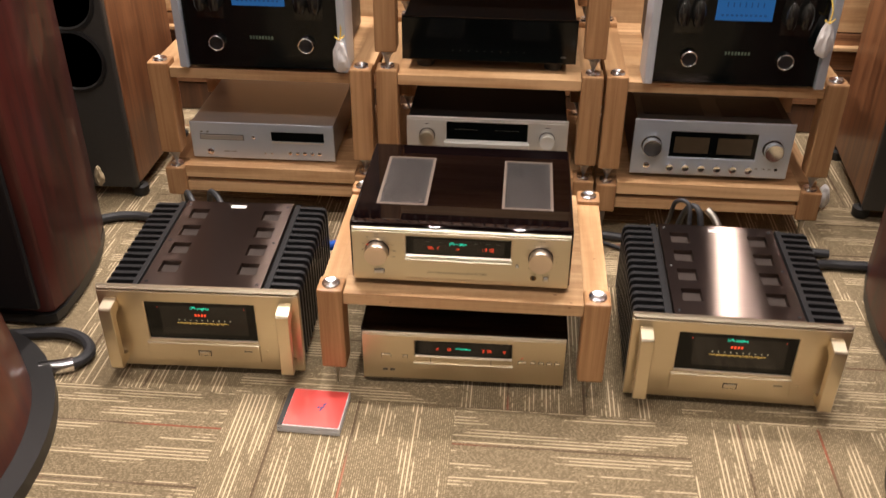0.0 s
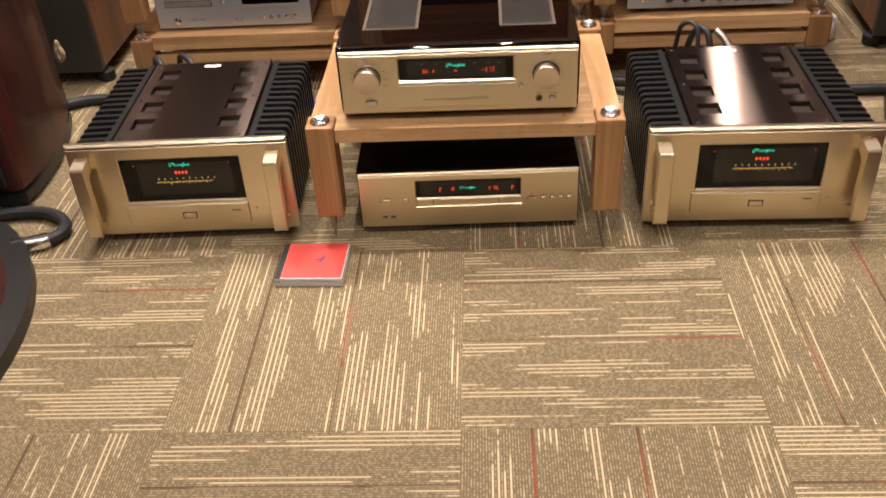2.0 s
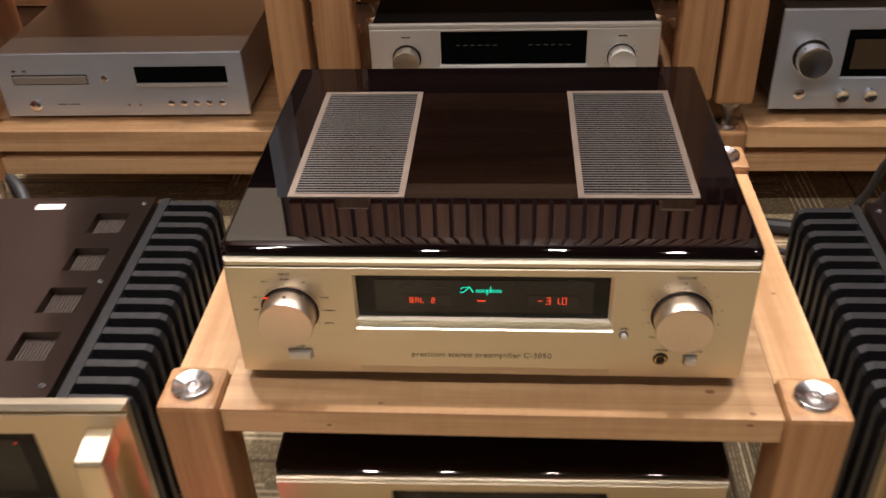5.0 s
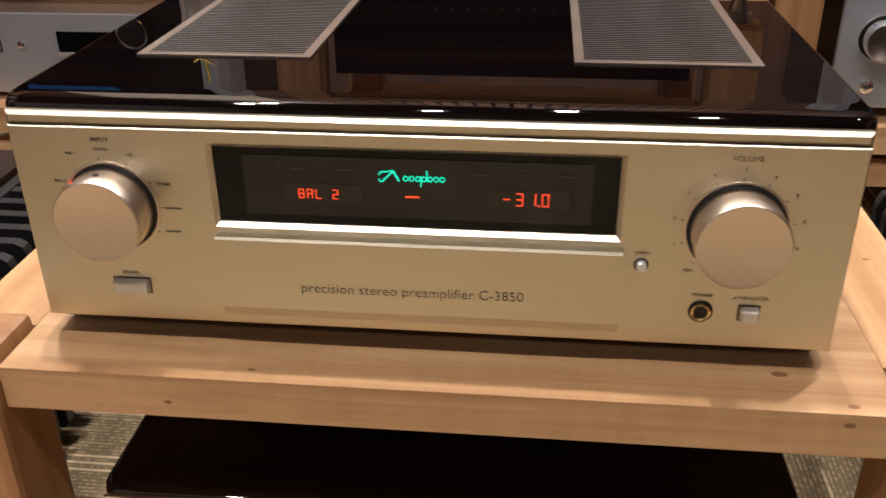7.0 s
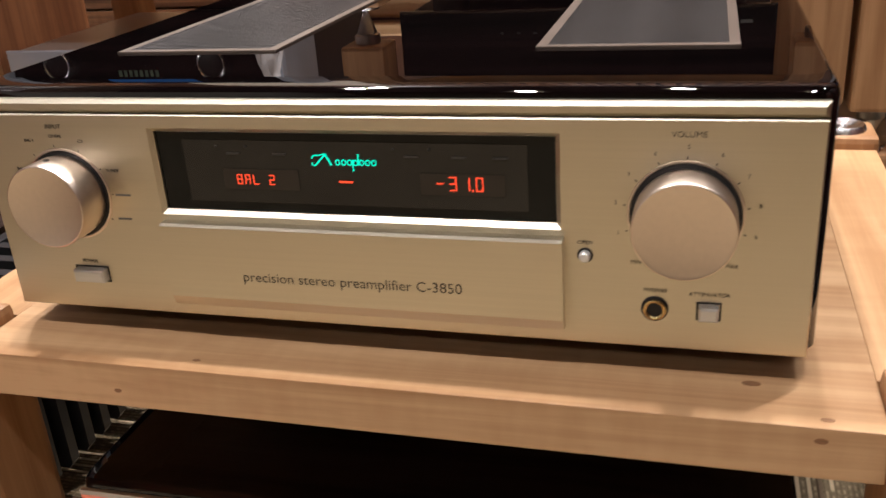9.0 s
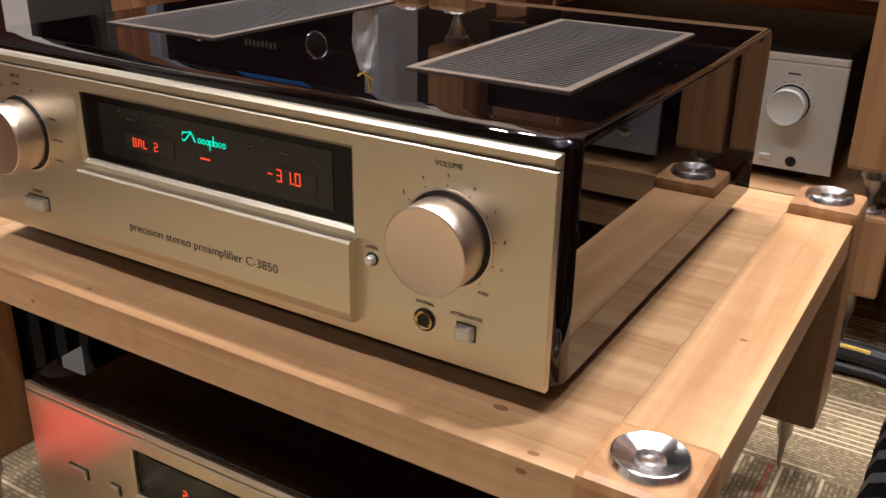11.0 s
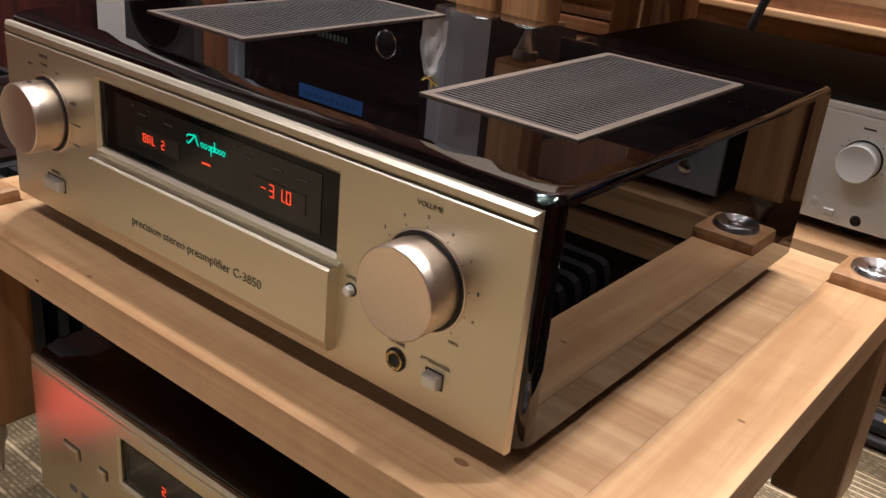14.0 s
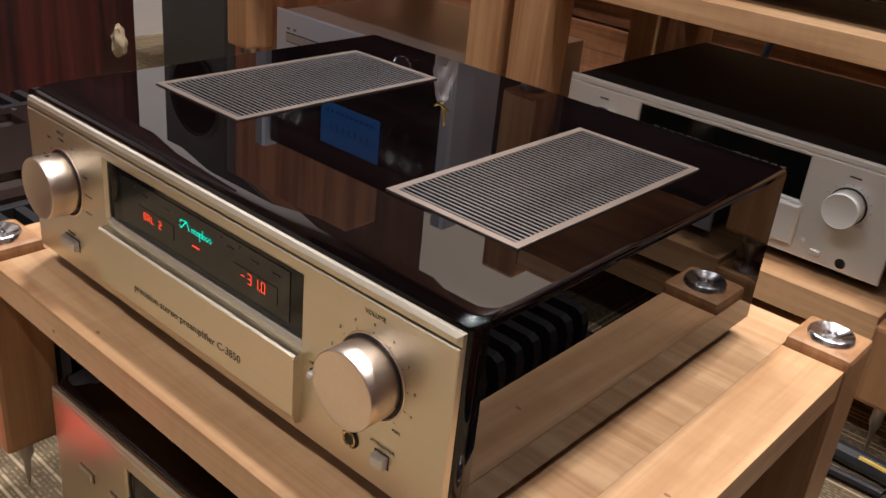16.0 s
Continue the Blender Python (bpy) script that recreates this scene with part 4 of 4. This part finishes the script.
    for sx in (-1, 1):
        a, b = sorted((sx * 0.1505, sx * 0.163))
        part("heat_sink_core", box(a, b, 0.016, 0.440, 0.030, 0.244, 0.001), FIN_METAL, p)
        fin = None
        for i in range(15):
            y = 0.030 + i * 0.0285
            if fin is None:
                bm = bmesh.new()
                prof = [(0.1632, 0.034), (0.229, 0.034), (0.2335, 0.040), (0.2335, 0.226), (0.2295, 0.2375), (0.222, 0.2415), (0.1632, 0.2425)]
                lo = [bm.verts.new((sx * x, -0.0058, z)) for x, z in prof]
                hi = [bm.verts.new((sx * x, 0.0058, z)) for x, z in prof]
                bm.faces.new(lo), bm.faces.new(hi)
                for k in range(len(prof)):
                    j = (k + 1) % len(prof)
                    bm.faces.new((lo[k], lo[j], hi[j], hi[k]))
                fin = part("fin", bm, FIN_METAL, p, at=(0, y, 0))
            else:
                again(fin, (0, y, 0), p)
    feet(p, (-0.19, 0.19), (0.06, 0.39), 0.0295, 0.024)


AMP_L = thing("power_amplifier", pose(-0.603, -0.016, 0.0003, 0, 0, 1.6) @ Matrix.Diagonal((0.989, 0.955, 0.962, 1)), "champagne gold power amplifier with black cooling fins on the carpet", "amplifier", "gold power amplifiers")
build_power_amp(AMP_L)
AMP_R = copy_thing(AMP_L, pose(0.6165, -0.022, 0.0003, 0, 0, -0.9) @ Matrix.Diagonal((1.004, 1.0, 0.992, 1)))


# ---------------------------------------------------------------- things on the back racks
def build_rear_preamp(p):
    part("cabinet", box(-0.228, 0.228, 0.0055, 0.385, 0.018, 0.156, 0.002), BLACK_FLAT, p, "matt black metal cover")
    part("front_panel", frame_plate(-0.2335, 0.2335, 0.0165, 0.1475, (-0.118, 0.118, 0.086, 0.143), 0.0053, 0.0, 0.001, 0.002), SILVER_GOLD, p, "pale gold brushed front panel")
    part("top_band", plate(-0.2335, 0.2335, 0.148, 0.157, 0.0053, -0.0002, 0.002), SILVER_GOLD, p)
    win = part("display_window", box(-0.1178, 0.1178, 0.004, 0.005, 0.0862, 0.1428), GLASS_BLACK, p, "black glass meter window")
    part("meter_marking", bar_row([-0.09 + 0.012 * i for i in range(6)], 0.119, 0.007, 0.0014, 0.0034), PRINT_GREY, win)
    part("meter_marking", bar_row([0.028 + 0.012 * i for i in range(6)], 0.119, 0.007, 0.0014, 0.0034), PRINT_GREY, win)
    part("flap", rings([(-0.124, 0.124, 0.030, 0.082, 0.0), (-0.124, 0.124, 0.030, 0.082, -0.005), (-0.121, 0.121, 0.033, 0.079, -0.008)], True, True), SILVER_GOLD, p)
    knob(p, -0.174, 0.0985, 0.0215, 0.026, brushed_metal("satin_knob", (0.72, 0.68, 0.62), 0.32), dial=-60)
    knob(p, 0.174, 0.0985, 0.0215, 0.026, SILVER_GOLD, dial=-60)
    dial_ticks(p, 0.174, 0.0985, 0.027, -135, 135, 13)
    for bx in (0.174, -0.174):
        part("printed_bar", bar_row((bx,), 0.1345, 0.014, 0.002), PRINT, p)
    part("button", plate(0.148, 0.160, 0.0215 + 0.005, 0.0335, 0.0, -0.004, 0.001), SILVER_GOLD, p)
    part("button", plate(-0.185, -0.164, 0.026, 0.0345, 0.0, -0.004, 0.001), SILVER_GOLD, p)
    part("button", lathe([(0.003, 0), (0.003, -0.004), (0, -0.005)], 14, "y"), SILVER_GOLD, p, at=(0.135, 0, 0.040), smooth=True)
    part("phones_jack", lathe([(0.0065, 0), (0.0065, -0.0015), (0.0048, -0.0015), (0.0045, 0.0)], 24, "y"), CHROME, p, at=(0.186, 0, 0.028), smooth=True)
    part("jack_hole", lathe([(0.0044, -0.0012), (0.0044, -0.0006), (0, -0.0004)], 20, "y"), CONE_BLACK, p, at=(0.186, 0, 0.028))
    feet(p, (-0.18, 0.18), (0.05, 0.33), 0.0175, 0.022)


REAR_PRE = thing("preamplifier", pose(0.0205, 0.757, 0.1902), "pale gold preamplifier with a black cover on the middle rack", "amplifier")
build_rear_preamp(REAR_PRE)


def build_integrated(p):
    part("cabinet", box(-0.215, 0.215, 0.007, 0.38, 0.018, 0.182, 0.002), plain("dark_grey_cover", (0.05, 0.048, 0.047), 0.4, 0.5), p, "dark grey metal cover")
    for cx in (-0.11, 0.11):
        for k in range(2):
            part("vent_panel", box(cx - 0.085, cx + 0.085, 0.05 + 0.15 * k, 0.18 + 0.15 * k, 0.1822, 0.1832), CONE_BLACK, p)
    part("front_panel", frame_plate(-0.223, 0.223, 0.016, 0.186, (-0.118, 0.126, 0.072, 0.152), 0.0065, 0.0, 0.0015, 0.002), SILVER, p, "brushed silver front panel")
    win = part("meter_window", box(-0.1178, 0.1258, 0.004, 0.006, 0.0722, 0.1518), GLASS_BLACK, p, "black window with two meters")
    for x0, x1 in ((-0.105, -0.008), (0.016, 0.113)):
        part("meter", box(x0, x1, 0.0032, 0.0038, 0.085, 0.135), plain("dim_bronze_meter_face", (0.085, 0.062, 0.038), 0.3), win, "unlit bronze meter face")
    for sx in (-1, 1):
        knob(p, sx * 0.170, 0.1085, 0.026, 0.028, CHROME, dial=-40)
        dial_ticks(p, sx * 0.170, 0.1085, 0.032, -135, 135, 11)
    for i in range(6):
        knob(p, -0.1125 + 0.0445 * i, 0.0455, 0.0105, 0.016, CHROME, "small_knob", 0, False)
    part("power_button", lathe([(0.009, 0.0), (0.009, -0.004), (0.006, -0.006), (0, -0.006)], 20, "y"), CHROME, p, at=(-0.178, 0, 0.045), smooth=True)
    for bx in (0.135, 0.155, 0.172):
        part("printed_bar", bar_row((bx,), 0.045, 0.009, 0.0022), PRINT_GREY, p)
    part("jack_hole", lathe([(0.005, -0.001), (0.005, -0.0016), (0.003, -0.0016), (0, -0.0010)], 16, "y"), CONE_BLACK, p, at=(0.190, 0, 0.045))
    feet(p, (-0.17, 0.17), (0.05, 0.33), 0.0175, 0.024)


INTEGRATED = thing("integrated_amplifier", pose(0.663, 0.755, 0.1792, 0, 0, 0.0), "brushed silver integrated amplifier with two dark meters on the rack", "amplifier")
build_integrated(INTEGRATED)


def build_cd_player(p):
    part("cabinet", box(-0.214, 0.214, 0.006, 0.370, 0.012, 0.118, 0.002), GREY_STEEL, p, "brushed grey metal cover")
    part("front_panel", plate(-0.2160, 0.2160, 0.006, 0.122, 0.0058, 0.0, 0.0015), SILVER, p, "brushed silver-grey front panel")
    part("disc_tray", plate(-0.186, -0.058, 0.068, 0.082, -0.0001, -0.003, 0.001), GREY_STEEL, p)
    part("tray_gap", box(-0.188, -0.056, -0.0005, -0.0001, 0.066, 0.084), BLACK, p)
    part("display_window", box(0.0285, 0.186, -0.001, -0.0001, 0.068, 0.097), GLASS_BLACK, p, "black glass display window")
    part("display_ledge", box(0.0285, 0.186, -0.0045, -0.0001, 0.062, 0.0675, 0.001), SILVER_GOLD, p, "bright metal ledge under the display")
    part("button", lathe([(0.0055, 0), (0.0055, -0.004), (0.004, -0.005), (0, -0.005)], 16, "y"), CHROME, p, at=(-0.025, 0, 0.078), smooth=True)
    part("power_button", lathe([(0.010, 0), (0.010, -0.004), (0.007, -0.006), (0, -0.006)], 20, "y"), CHROME, p, at=(-0.160, 0, 0.028), smooth=True)
    part("printed_bar", bar_row((-0.112,), 0.029, 0.018, 0.002), PRINT_GREY, p)
    part("printed_bar", bar_row((-0.090,), 0.029, 0.018, 0.002), PRINT_GREY, p)
    part("printed_bar", bar_row((-0.182,), 0.091, 0.007, 0.004), PRINT_GREY, p)
    part("printed_bar", bar_row((-0.164,), 0.091, 0.007, 0.004), PRINT_GREY, p)
    for x in (0.006, 0.026):
        part("button", lathe([(0.0028, 0), (0.0028, -0.002), (0, -0.003)], 12, "y"), CHROME, p, at=(x, 0, 0.027), smooth=True)
    for i in range(5):
        part("button", lathe([(0.0058, 0), (0.0058, -0.004), (0.004, -0.005), (0, -0.005)], 16, "y"), CHROME, p, at=(0.082 + 0.0222 * i, 0, 0.031), smooth=True)
    feet(p, (-0.17, 0.17), (0.04, 0.30), 0.0119, 0.022)


CDP = thing("cd_player", pose(-0.6470, 0.757, 0.1802, 0, 0, 0.6), "slim silver-grey compact disc player on the rack shelf", "disc player")
build_cd_player(CDP)


def build_mono_amp(p):
    H = 0.305
    part("chassis", box(-0.205, 0.205, 0.012, 0.40, 0.012, H - 0.03, 0.003), BLACK, p)
    glass = part("glass_front", box(-0.212, 0.212, 0.0, 0.0115, 0.012, H, 0.002), GLASS_BLACK, p, "black glass front with a blue meter")
    for sx in (-1, 1):
        bm = rings([(sx * 0.2125, sx * 0.236, 0.010, H + 0.01, 0.09), (sx * 0.2125, sx * 0.236, 0.010, H + 0.01, -0.012), (sx * 0.2145, sx * 0.233, 0.013, H + 0.007, -0.018)], True, True)
        part("end_cap", bm, SILVER, p, "silver end cap")
        knob(glass, sx * 0.124, 0.083, 0.0184, 0.012, CONE_BLACK, groove=False)
        part("knob_ring", lathe([(0.0215, 0.0), (0.0215, -0.0145), (0.0200, -0.0155), (0.0185, -0.0145), (0.0185, -0.0060)], 32, "y", caps=False), CHROME, glass, "bright knob ring", (sx * 0.124, 0, 0.083), True)
        part("valve_window", box(sx * 0.135 - 0.038, sx * 0.135 + 0.038, -0.0008, -0.0002, 0.150, 0.275), GLASS_INNER, glass)
        for k in (-1, 1):
            part("valve", lathe([(0.011, 0), (0.016, 0.012), (0.017, 0.035), (0.013, 0.055), (0.004, 0.066), (0, 0.067)], 20), GLASS_INNER, p, "dim glass valve", (sx * 0.135 + k * 0.019, -0.018, 0.176), True)
    part("meter", box(-0.072, 0.072, -0.0010, -0.0003, 0.186, 0.262), BLUE, glass, "blue lit meter")
    part("meter_marking", bar_row([-0.055 + 0.012 * i for i in range(10)], 0.200, 0.006, 0.005, -0.0014), BLUE_DARK, glass)
    part("meter_marking", bar_row([-0.045 + 0.015 * i for i in range(7)], 0.228, 0.003, 0.012, -0.0014), BLUE_DARK, glass)
    part("lit_emblem", bar_row([-0.030 + 0.0085 * i for i in range(8)], 0.098, 0.005, 0.009, -0.0006), plain("dull_green_print", (0.10, 0.14, 0.10), 0.4), glass)
    feet(p, (-0.16, 0.16), (0.05, 0.35), 0.0119, 0.022)


for mx in (-0.600, 0.674):
    a = thing("mono_amplifier", pose(mx, 0.703, 0.4882), "black glass-fronted power amplifier with a blue meter on the rack", "amplifier", "blue-meter amplifiers")
    build_mono_amp(a)

for tx, ty, tz, sd in ((-0.380, 0.680, 0.552, 1), (0.880, 0.675, 0.640, 2)):
    t = thing("hanging_bag", pose(tx, ty, tz), "small white plastic bag hanging on a yellow string", "bag", "hanging plastic bags")
    part("bag", crumpled(0.055, 0.095, 0.022, sd), BAG, t, smooth=True)
    part("string", tube([(0, 0, 0.040), (0.004, 0.004, 0.075), (-0.004, 0.016, 0.11), (0.002, 0.022, 0.14)], 0.0018, 6, 4), STRING, t)
    part("string", tube([(-0.012, -0.002, 0.052), (0.0, -0.006, 0.046), (0.014, 0.0, 0.055)], 0.0018, 6, 4), STRING, t)

box3 = thing("audio_component", pose(0.0185, 0.757, 0.4882), "wide black audio component on the middle rack", "amplifier")
part("cabinet", box(-0.235, 0.235, 0.01, 0.40, 0.035, 0.150, 0.004), BLACK_FLAT, box3)
part("front_panel", plate(-0.24, 0.24, 0.030, 0.152, 0.0095, 0.0, 0.003), GLASS_BLACK, box3)
part("faint_mark", bar_row([-0.10 + 0.022 * i for i in range(10)], 0.060, 0.004, 0.0018), PRINT_FAINT, box3)
part("printed_bar", bar_row((0.205,), 0.050, 0.014, 0.004), PRINT_GREY, box3)
feet(box3, (-0.18, 0.18), (0.05, 0.34), 0.034, 0.025)


# ---------------------------------------------------------------- loudspeakers
def grey_speaker(m, label):
    s = thing("floor_speaker", m, label, "loudspeaker", "grey-fronted floor speakers")
    part("cabinet", box(-0.118, 0.118, 0.012, 0.46, 0.045, 1.22, 0.006), SPK_WOOD, s, "brown walnut-veneered cabinet")
    part("baffle", box(-0.1185, 0.1185, -0.012, 0.0115, 0.040, 1.225, 0.006), SPK_GREY, s, "dark grey front baffle")
    for z in (0.46, 0.645, 0.83):
        d = part("woofer", lathe([(0.098, -0.012), (0.098, -0.016), (0.088, -0.018), (0.082, -0.010), (0.040, 0.006), (0.036, -0.002), (0, -0.010)], 40, "y"), CONE_BLACK, s, "round black woofer", (0, 0, z), True)
    for sx in (-1, 1):
        for y in (0.03, 0.43):
            part("foot", lathe([(0.022, 0.0), (0.026, 0.006), (0.026, 0.030), (0.012, 0.034), (0.012, 0.046)], 20), RUBBER, s, at=(sx * 0.108, y, 0), smooth=True)
    return s


grey_speaker(pose(-1.200, 0.812, 0.0003), "tall floor speaker with a grey baffle and walnut sides")
grey_speaker(pose(1.290, 0.872, 0.0003, 0, 0, -4.5), "tall floor speaker with a grey baffle and walnut sides")


def red_speaker(m, label):
    """A lute-shaped glossy cabinet on a low plinth."""
    s = thing("floor_speaker", m, label, "loudspeaker", "red lacquered floor speakers")
    half = [(0.150, 0.0), (0.168, 0.012), (0.176, 0.05), (0.176, 0.14), (0.168, 0.24), (0.150, 0.34), (0.118, 0.44), (0.07, 0.51), (0.0, 0.535)]
    outline = half + [(-x, y) for x, y in reversed(half[:-1])]
    part("cabinet", prism(outline, 0.045, 1.30, 0.01), SPK_RED, s, "glossy dark red mahogany cabinet", smooth=True)
    part("grille", box(-0.142, 0.142, -0.018, -0.0005, 0.07, 1.26, 0.008), CONE_BLACK, s, "black cloth grille")
    part("plinth", prism([(x * 0.99, y * 0.99 + 0.002) for x, y in outline], 0.012, 0.0445, 0.004), BLACK, s, "black plinth", smooth=True)
    for sx in (-1, 1):
        for y in (0.03, 0.36):
            part("foot", lathe([(0.02, 0.0), (0.02, 0.0119)], 16), RUBBER, s, at=(sx * 0.11, y, 0))
    return s


red_speaker(pose(-1.212, 0.120, 0.0003), "glossy dark red wooden floor speaker with curved sides")
red_speaker(pose(1.205, 0.095, 0.0003), "glossy dark red wooden floor speaker with curved sides")


def round_speaker(m, label):
    """A tapering oval red body on a wide black oval foot plate."""
    s = thing("floor_speaker", m, label, "loudspeaker", "oval-based floor speakers")
    def oval(rx, ry, n=48):
        return [(rx * math.cos(2 * math.pi * i / n), ry * math.sin(2 * math.pi * i / n)) for i in range(n)]
    part("foot_plate", prism(oval(0.36, 0.50), 0.0, 0.035, 0.006), BLACK, s, "black oval foot plate", smooth=True)
    bm = bmesh.new()
    rows = []
    for z, k in ((0.0352, 0.86), (0.10, 0.85), (0.35, 0.78), (0.7, 0.70), (1.05, 0.60), (1.18, 0.50), (1.22, 0.3)):
        rows.append([bm.verts.new((0.36 * k * math.cos(2 * math.pi * i / 48), 0.52 * k * math.sin(2 * math.pi * i / 48), z)) for i in range(48)])
    for a, b in zip(rows, rows[1:]):
        for i in range(48):
            j = (i + 1) % 48
            bm.faces.new((a[i], a[j], b[j], b[i]))
    bm.faces.new(rows[0]), bm.faces.new(rows[-1])
    part("cabinet", bm, SPK_BROWN, s, "glossy red-brown tapering cabinet", smooth=True)
    return s


round_speaker(pose(-1.223, -0.42, 0.0003), "glossy red-brown speaker on a black oval foot plate")
round_speaker(pose(1.245, -0.42, 0.0003), "glossy red-brown speaker on a black oval foot plate")


# ---------------------------------------------------------------- disc case on the carpet
CASE = thing("disc_case", pose(-0.3215, -0.1335, 0.0003, 0, 0, -1.5), "thick red compact disc case with a handwritten number on the carpet", "disc case")
part("tray_shell", box(-0.0710, 0.0710, -0.0625, 0.0625, 0.0, 0.0095, 0.0008), CASE_EDGE, CASE, "clear plastic lower shell")
part("hinge_bar", box(-0.0700, -0.0600, -0.0615, 0.0615, 0.0097, 0.0112), BLACK, CASE)
part("lid_shell", box(-0.0708, 0.0705, -0.0618, 0.0622, 0.0114, 0.0192, 0.0008), CASE_EDGE, CASE, "clear plastic lid")
part("spine", box(-0.0705, -0.0590, -0.0620, 0.0620, 0.0193, 0.0197), BLACK, CASE, "black hinge strip")
part("inlay", box(-0.0585, 0.0680, -0.0590, 0.0605, 0.0193, 0.0198), RED_PAPER, CASE, "red paper inlay")
num = lettering("handwritten_number", "4", 0.0, 0.0, 0.042, INK, CASE, slant=0.35)
num.matrix_basis = pose(0.010, 0.004, 0.0200)


# ---------------------------------------------------------------- cables
def cable(points, radius, label, plug=None):
    c = thing("cable", Matrix(), label, "cable")
    part("sleeve", tube(points, radius), CABLE, c, smooth=True)
    if plug:
        part("plug", tube(plug[0], radius * 1.25, 12, 4), plug[1], c, smooth=True)
    return c


cable([(-1.22, 0.045, 0.018), (-1.12, 0.07, 0.018), (-1.02, 0.086, 0.018), (-0.955, 0.068, 0.018), (-0.916, 0.026, 0.018), (-0.918, -0.012, 0.018), (-0.945, -0.037, 0.018)], 0.0145, "thick black speaker cable looping over the carpet",
      ([(-0.932, -0.030, 0.018), (-0.960, -0.043, 0.018), (-1.005, -0.058, 0.020)], CHROME))
cable([(-0.79, 0.40, 0.12), (-0.85, 0.50, 0.07), (-0.93, 0.62, 0.03), (-1.01, 0.668, 0.018), (-1.09, 0.665, 0.018), (-1.18, 0.63, 0.018), (-1.33, 0.66, 0.018)], 0.014, "thick black cable behind the amplifier on the carpet")
cable([(0.80, 0.40, 0.12), (0.87, 0.50, 0.05), (0.98, 0.585, 0.018), (1.08, 0.587, 0.018), (1.20, 0.59, 0.018), (1.38, 0.64, 0.018)], 0.014, "thick black cable behind the amplifier on the carpet")
cable([(-0.42, 0.405, 0.10), (-0.365, 0.46, 0.085), (-0.32, 0.54, 0.04), (-0.20, 0.63, 0.014), (-0.05, 0.66, 0.014)], 0.011, "black signal cable with a blue plug behind the amplifier",
      ([(-0.425, 0.400, 0.103), (-0.385, 0.437, 0.095), (-0.362, 0.464, 0.085)], BLUE_PLUG))
cable([(-0.735, 0.405, 0.17), (-0.765, 0.44, 0.222), (-0.80, 0.50, 0.20), (-0.83, 0.58, 0.06), (-0.88, 0.65, 0.012)], 0.008, "black mains cord arching behind the amplifier")
cable([(-0.66, 0.405, 0.17), (-0.69, 0.445, 0.222), (-0.735, 0.50, 0.205), (-0.76, 0.58, 0.05), (-0.70, 0.65, 0.012)], 0.008, "black mains cord arching behind the amplifier")
cable([(0.565, 0.41, 0.18), (0.560, 0.44, 0.268), (0.530, 0.47, 0.262), (0.522, 0.51, 0.17), (0.48, 0.58, 0.03), (0.37, 0.66, 0.010), (0.25, 0.66, 0.010)], 0.006, "black mains cord arching behind the amplifier")
cable([(0.600, 0.41, 0.18), (0.585, 0.44, 0.258), (0.560, 0.48, 0.23), (0.55, 0.56, 0.05), (0.60, 0.62, 0.010)], 0.008, "black cord with a grey plug behind the amplifier",
      ([(0.640, 0.410, 0.220), (0.625, 0.430, 0.243), (0.608, 0.446, 0.256)], FOOT_STEEL))
along = cable([(0.22, 0.702, 0.0145), (0.30, 0.700, 0.0145), (0.37, 0.695, 0.0145), (0.55, 0.668, 0.0145), (0.80, 0.66, 0.0145), (1.02, 0.65, 0.0145)], 0.0130, "black cable with a yellow stripe along the rack on carpet")
part("yellow_stripe", tube([(0.310, 0.6925, 0.0226), (0.326, 0.6920, 0.0228), (0.344, 0.6905, 0.0226)], 0.0032, 8, 4), STRING, along, "yellow printed stripe", smooth=True)


cable([(-0.155, 1.36, 0.43), (-0.168, 1.36, 0.375), (-0.187, 1.36, 0.306), (-0.21, 1.37, 0.20), (-0.24, 1.38, 0.05), (-0.30, 1.38, 0.010)], 0.008, "black cord hanging down behind the middle rack")


# limp plastic covers left by the speakers
for bx, by, bz, bw, bh, sd in ((-1.072, 0.556, 0.216, 0.034, 0.062, 5), (1.075, 0.945, 0.044, 0.050, 0.080, 7)):
    b = thing("plastic_bag", pose(bx, by, bz, 0, 0, 40), "small crumpled milky plastic bag beside a floor speaker" if bx > 0 else "small dull golden film bag hanging by a red speaker", "bag")
    part("film", crumpled(bw, bh, 0.03, sd), BAG if bx > 0 else GOLD_FILM, b, smooth=True)


# ---------------------------------------------------------------- floor with carpet tiles
FLOOR = tagged(part("floor", box(RX0 - 0.12, RX1 + 0.12, RY0 - 0.12, RY1 + 0.12, -0.12, -0.008), plain("grey_screed", (0.12, 0.11, 0.10), 0.9)), "showroom floor laid with striped brown carpet tiles", "floor", kind="structure")
PITCH, GX, GY = 0.5195, -0.003, -0.078
tile = None
for i in range(-4, 5):
    for j in range(-8, 4):
        x0, y0 = GX + i * PITCH, GY + j * PITCH
        m = pose(x0 + PITCH / 2, y0 + PITCH / 2, 0.0, 0, 0, 90 if (i + j) % 2 == 0 else 0)
        if tile is None:
            h = PITCH / 2 - 0.0001
            tile = part("carpet_tile", box(-h, h, -h, h, -0.0075, 0.0, 0.0004, 1), CARPET, FLOOR, at=m)
        else:
            again(tile, m, FLOOR)
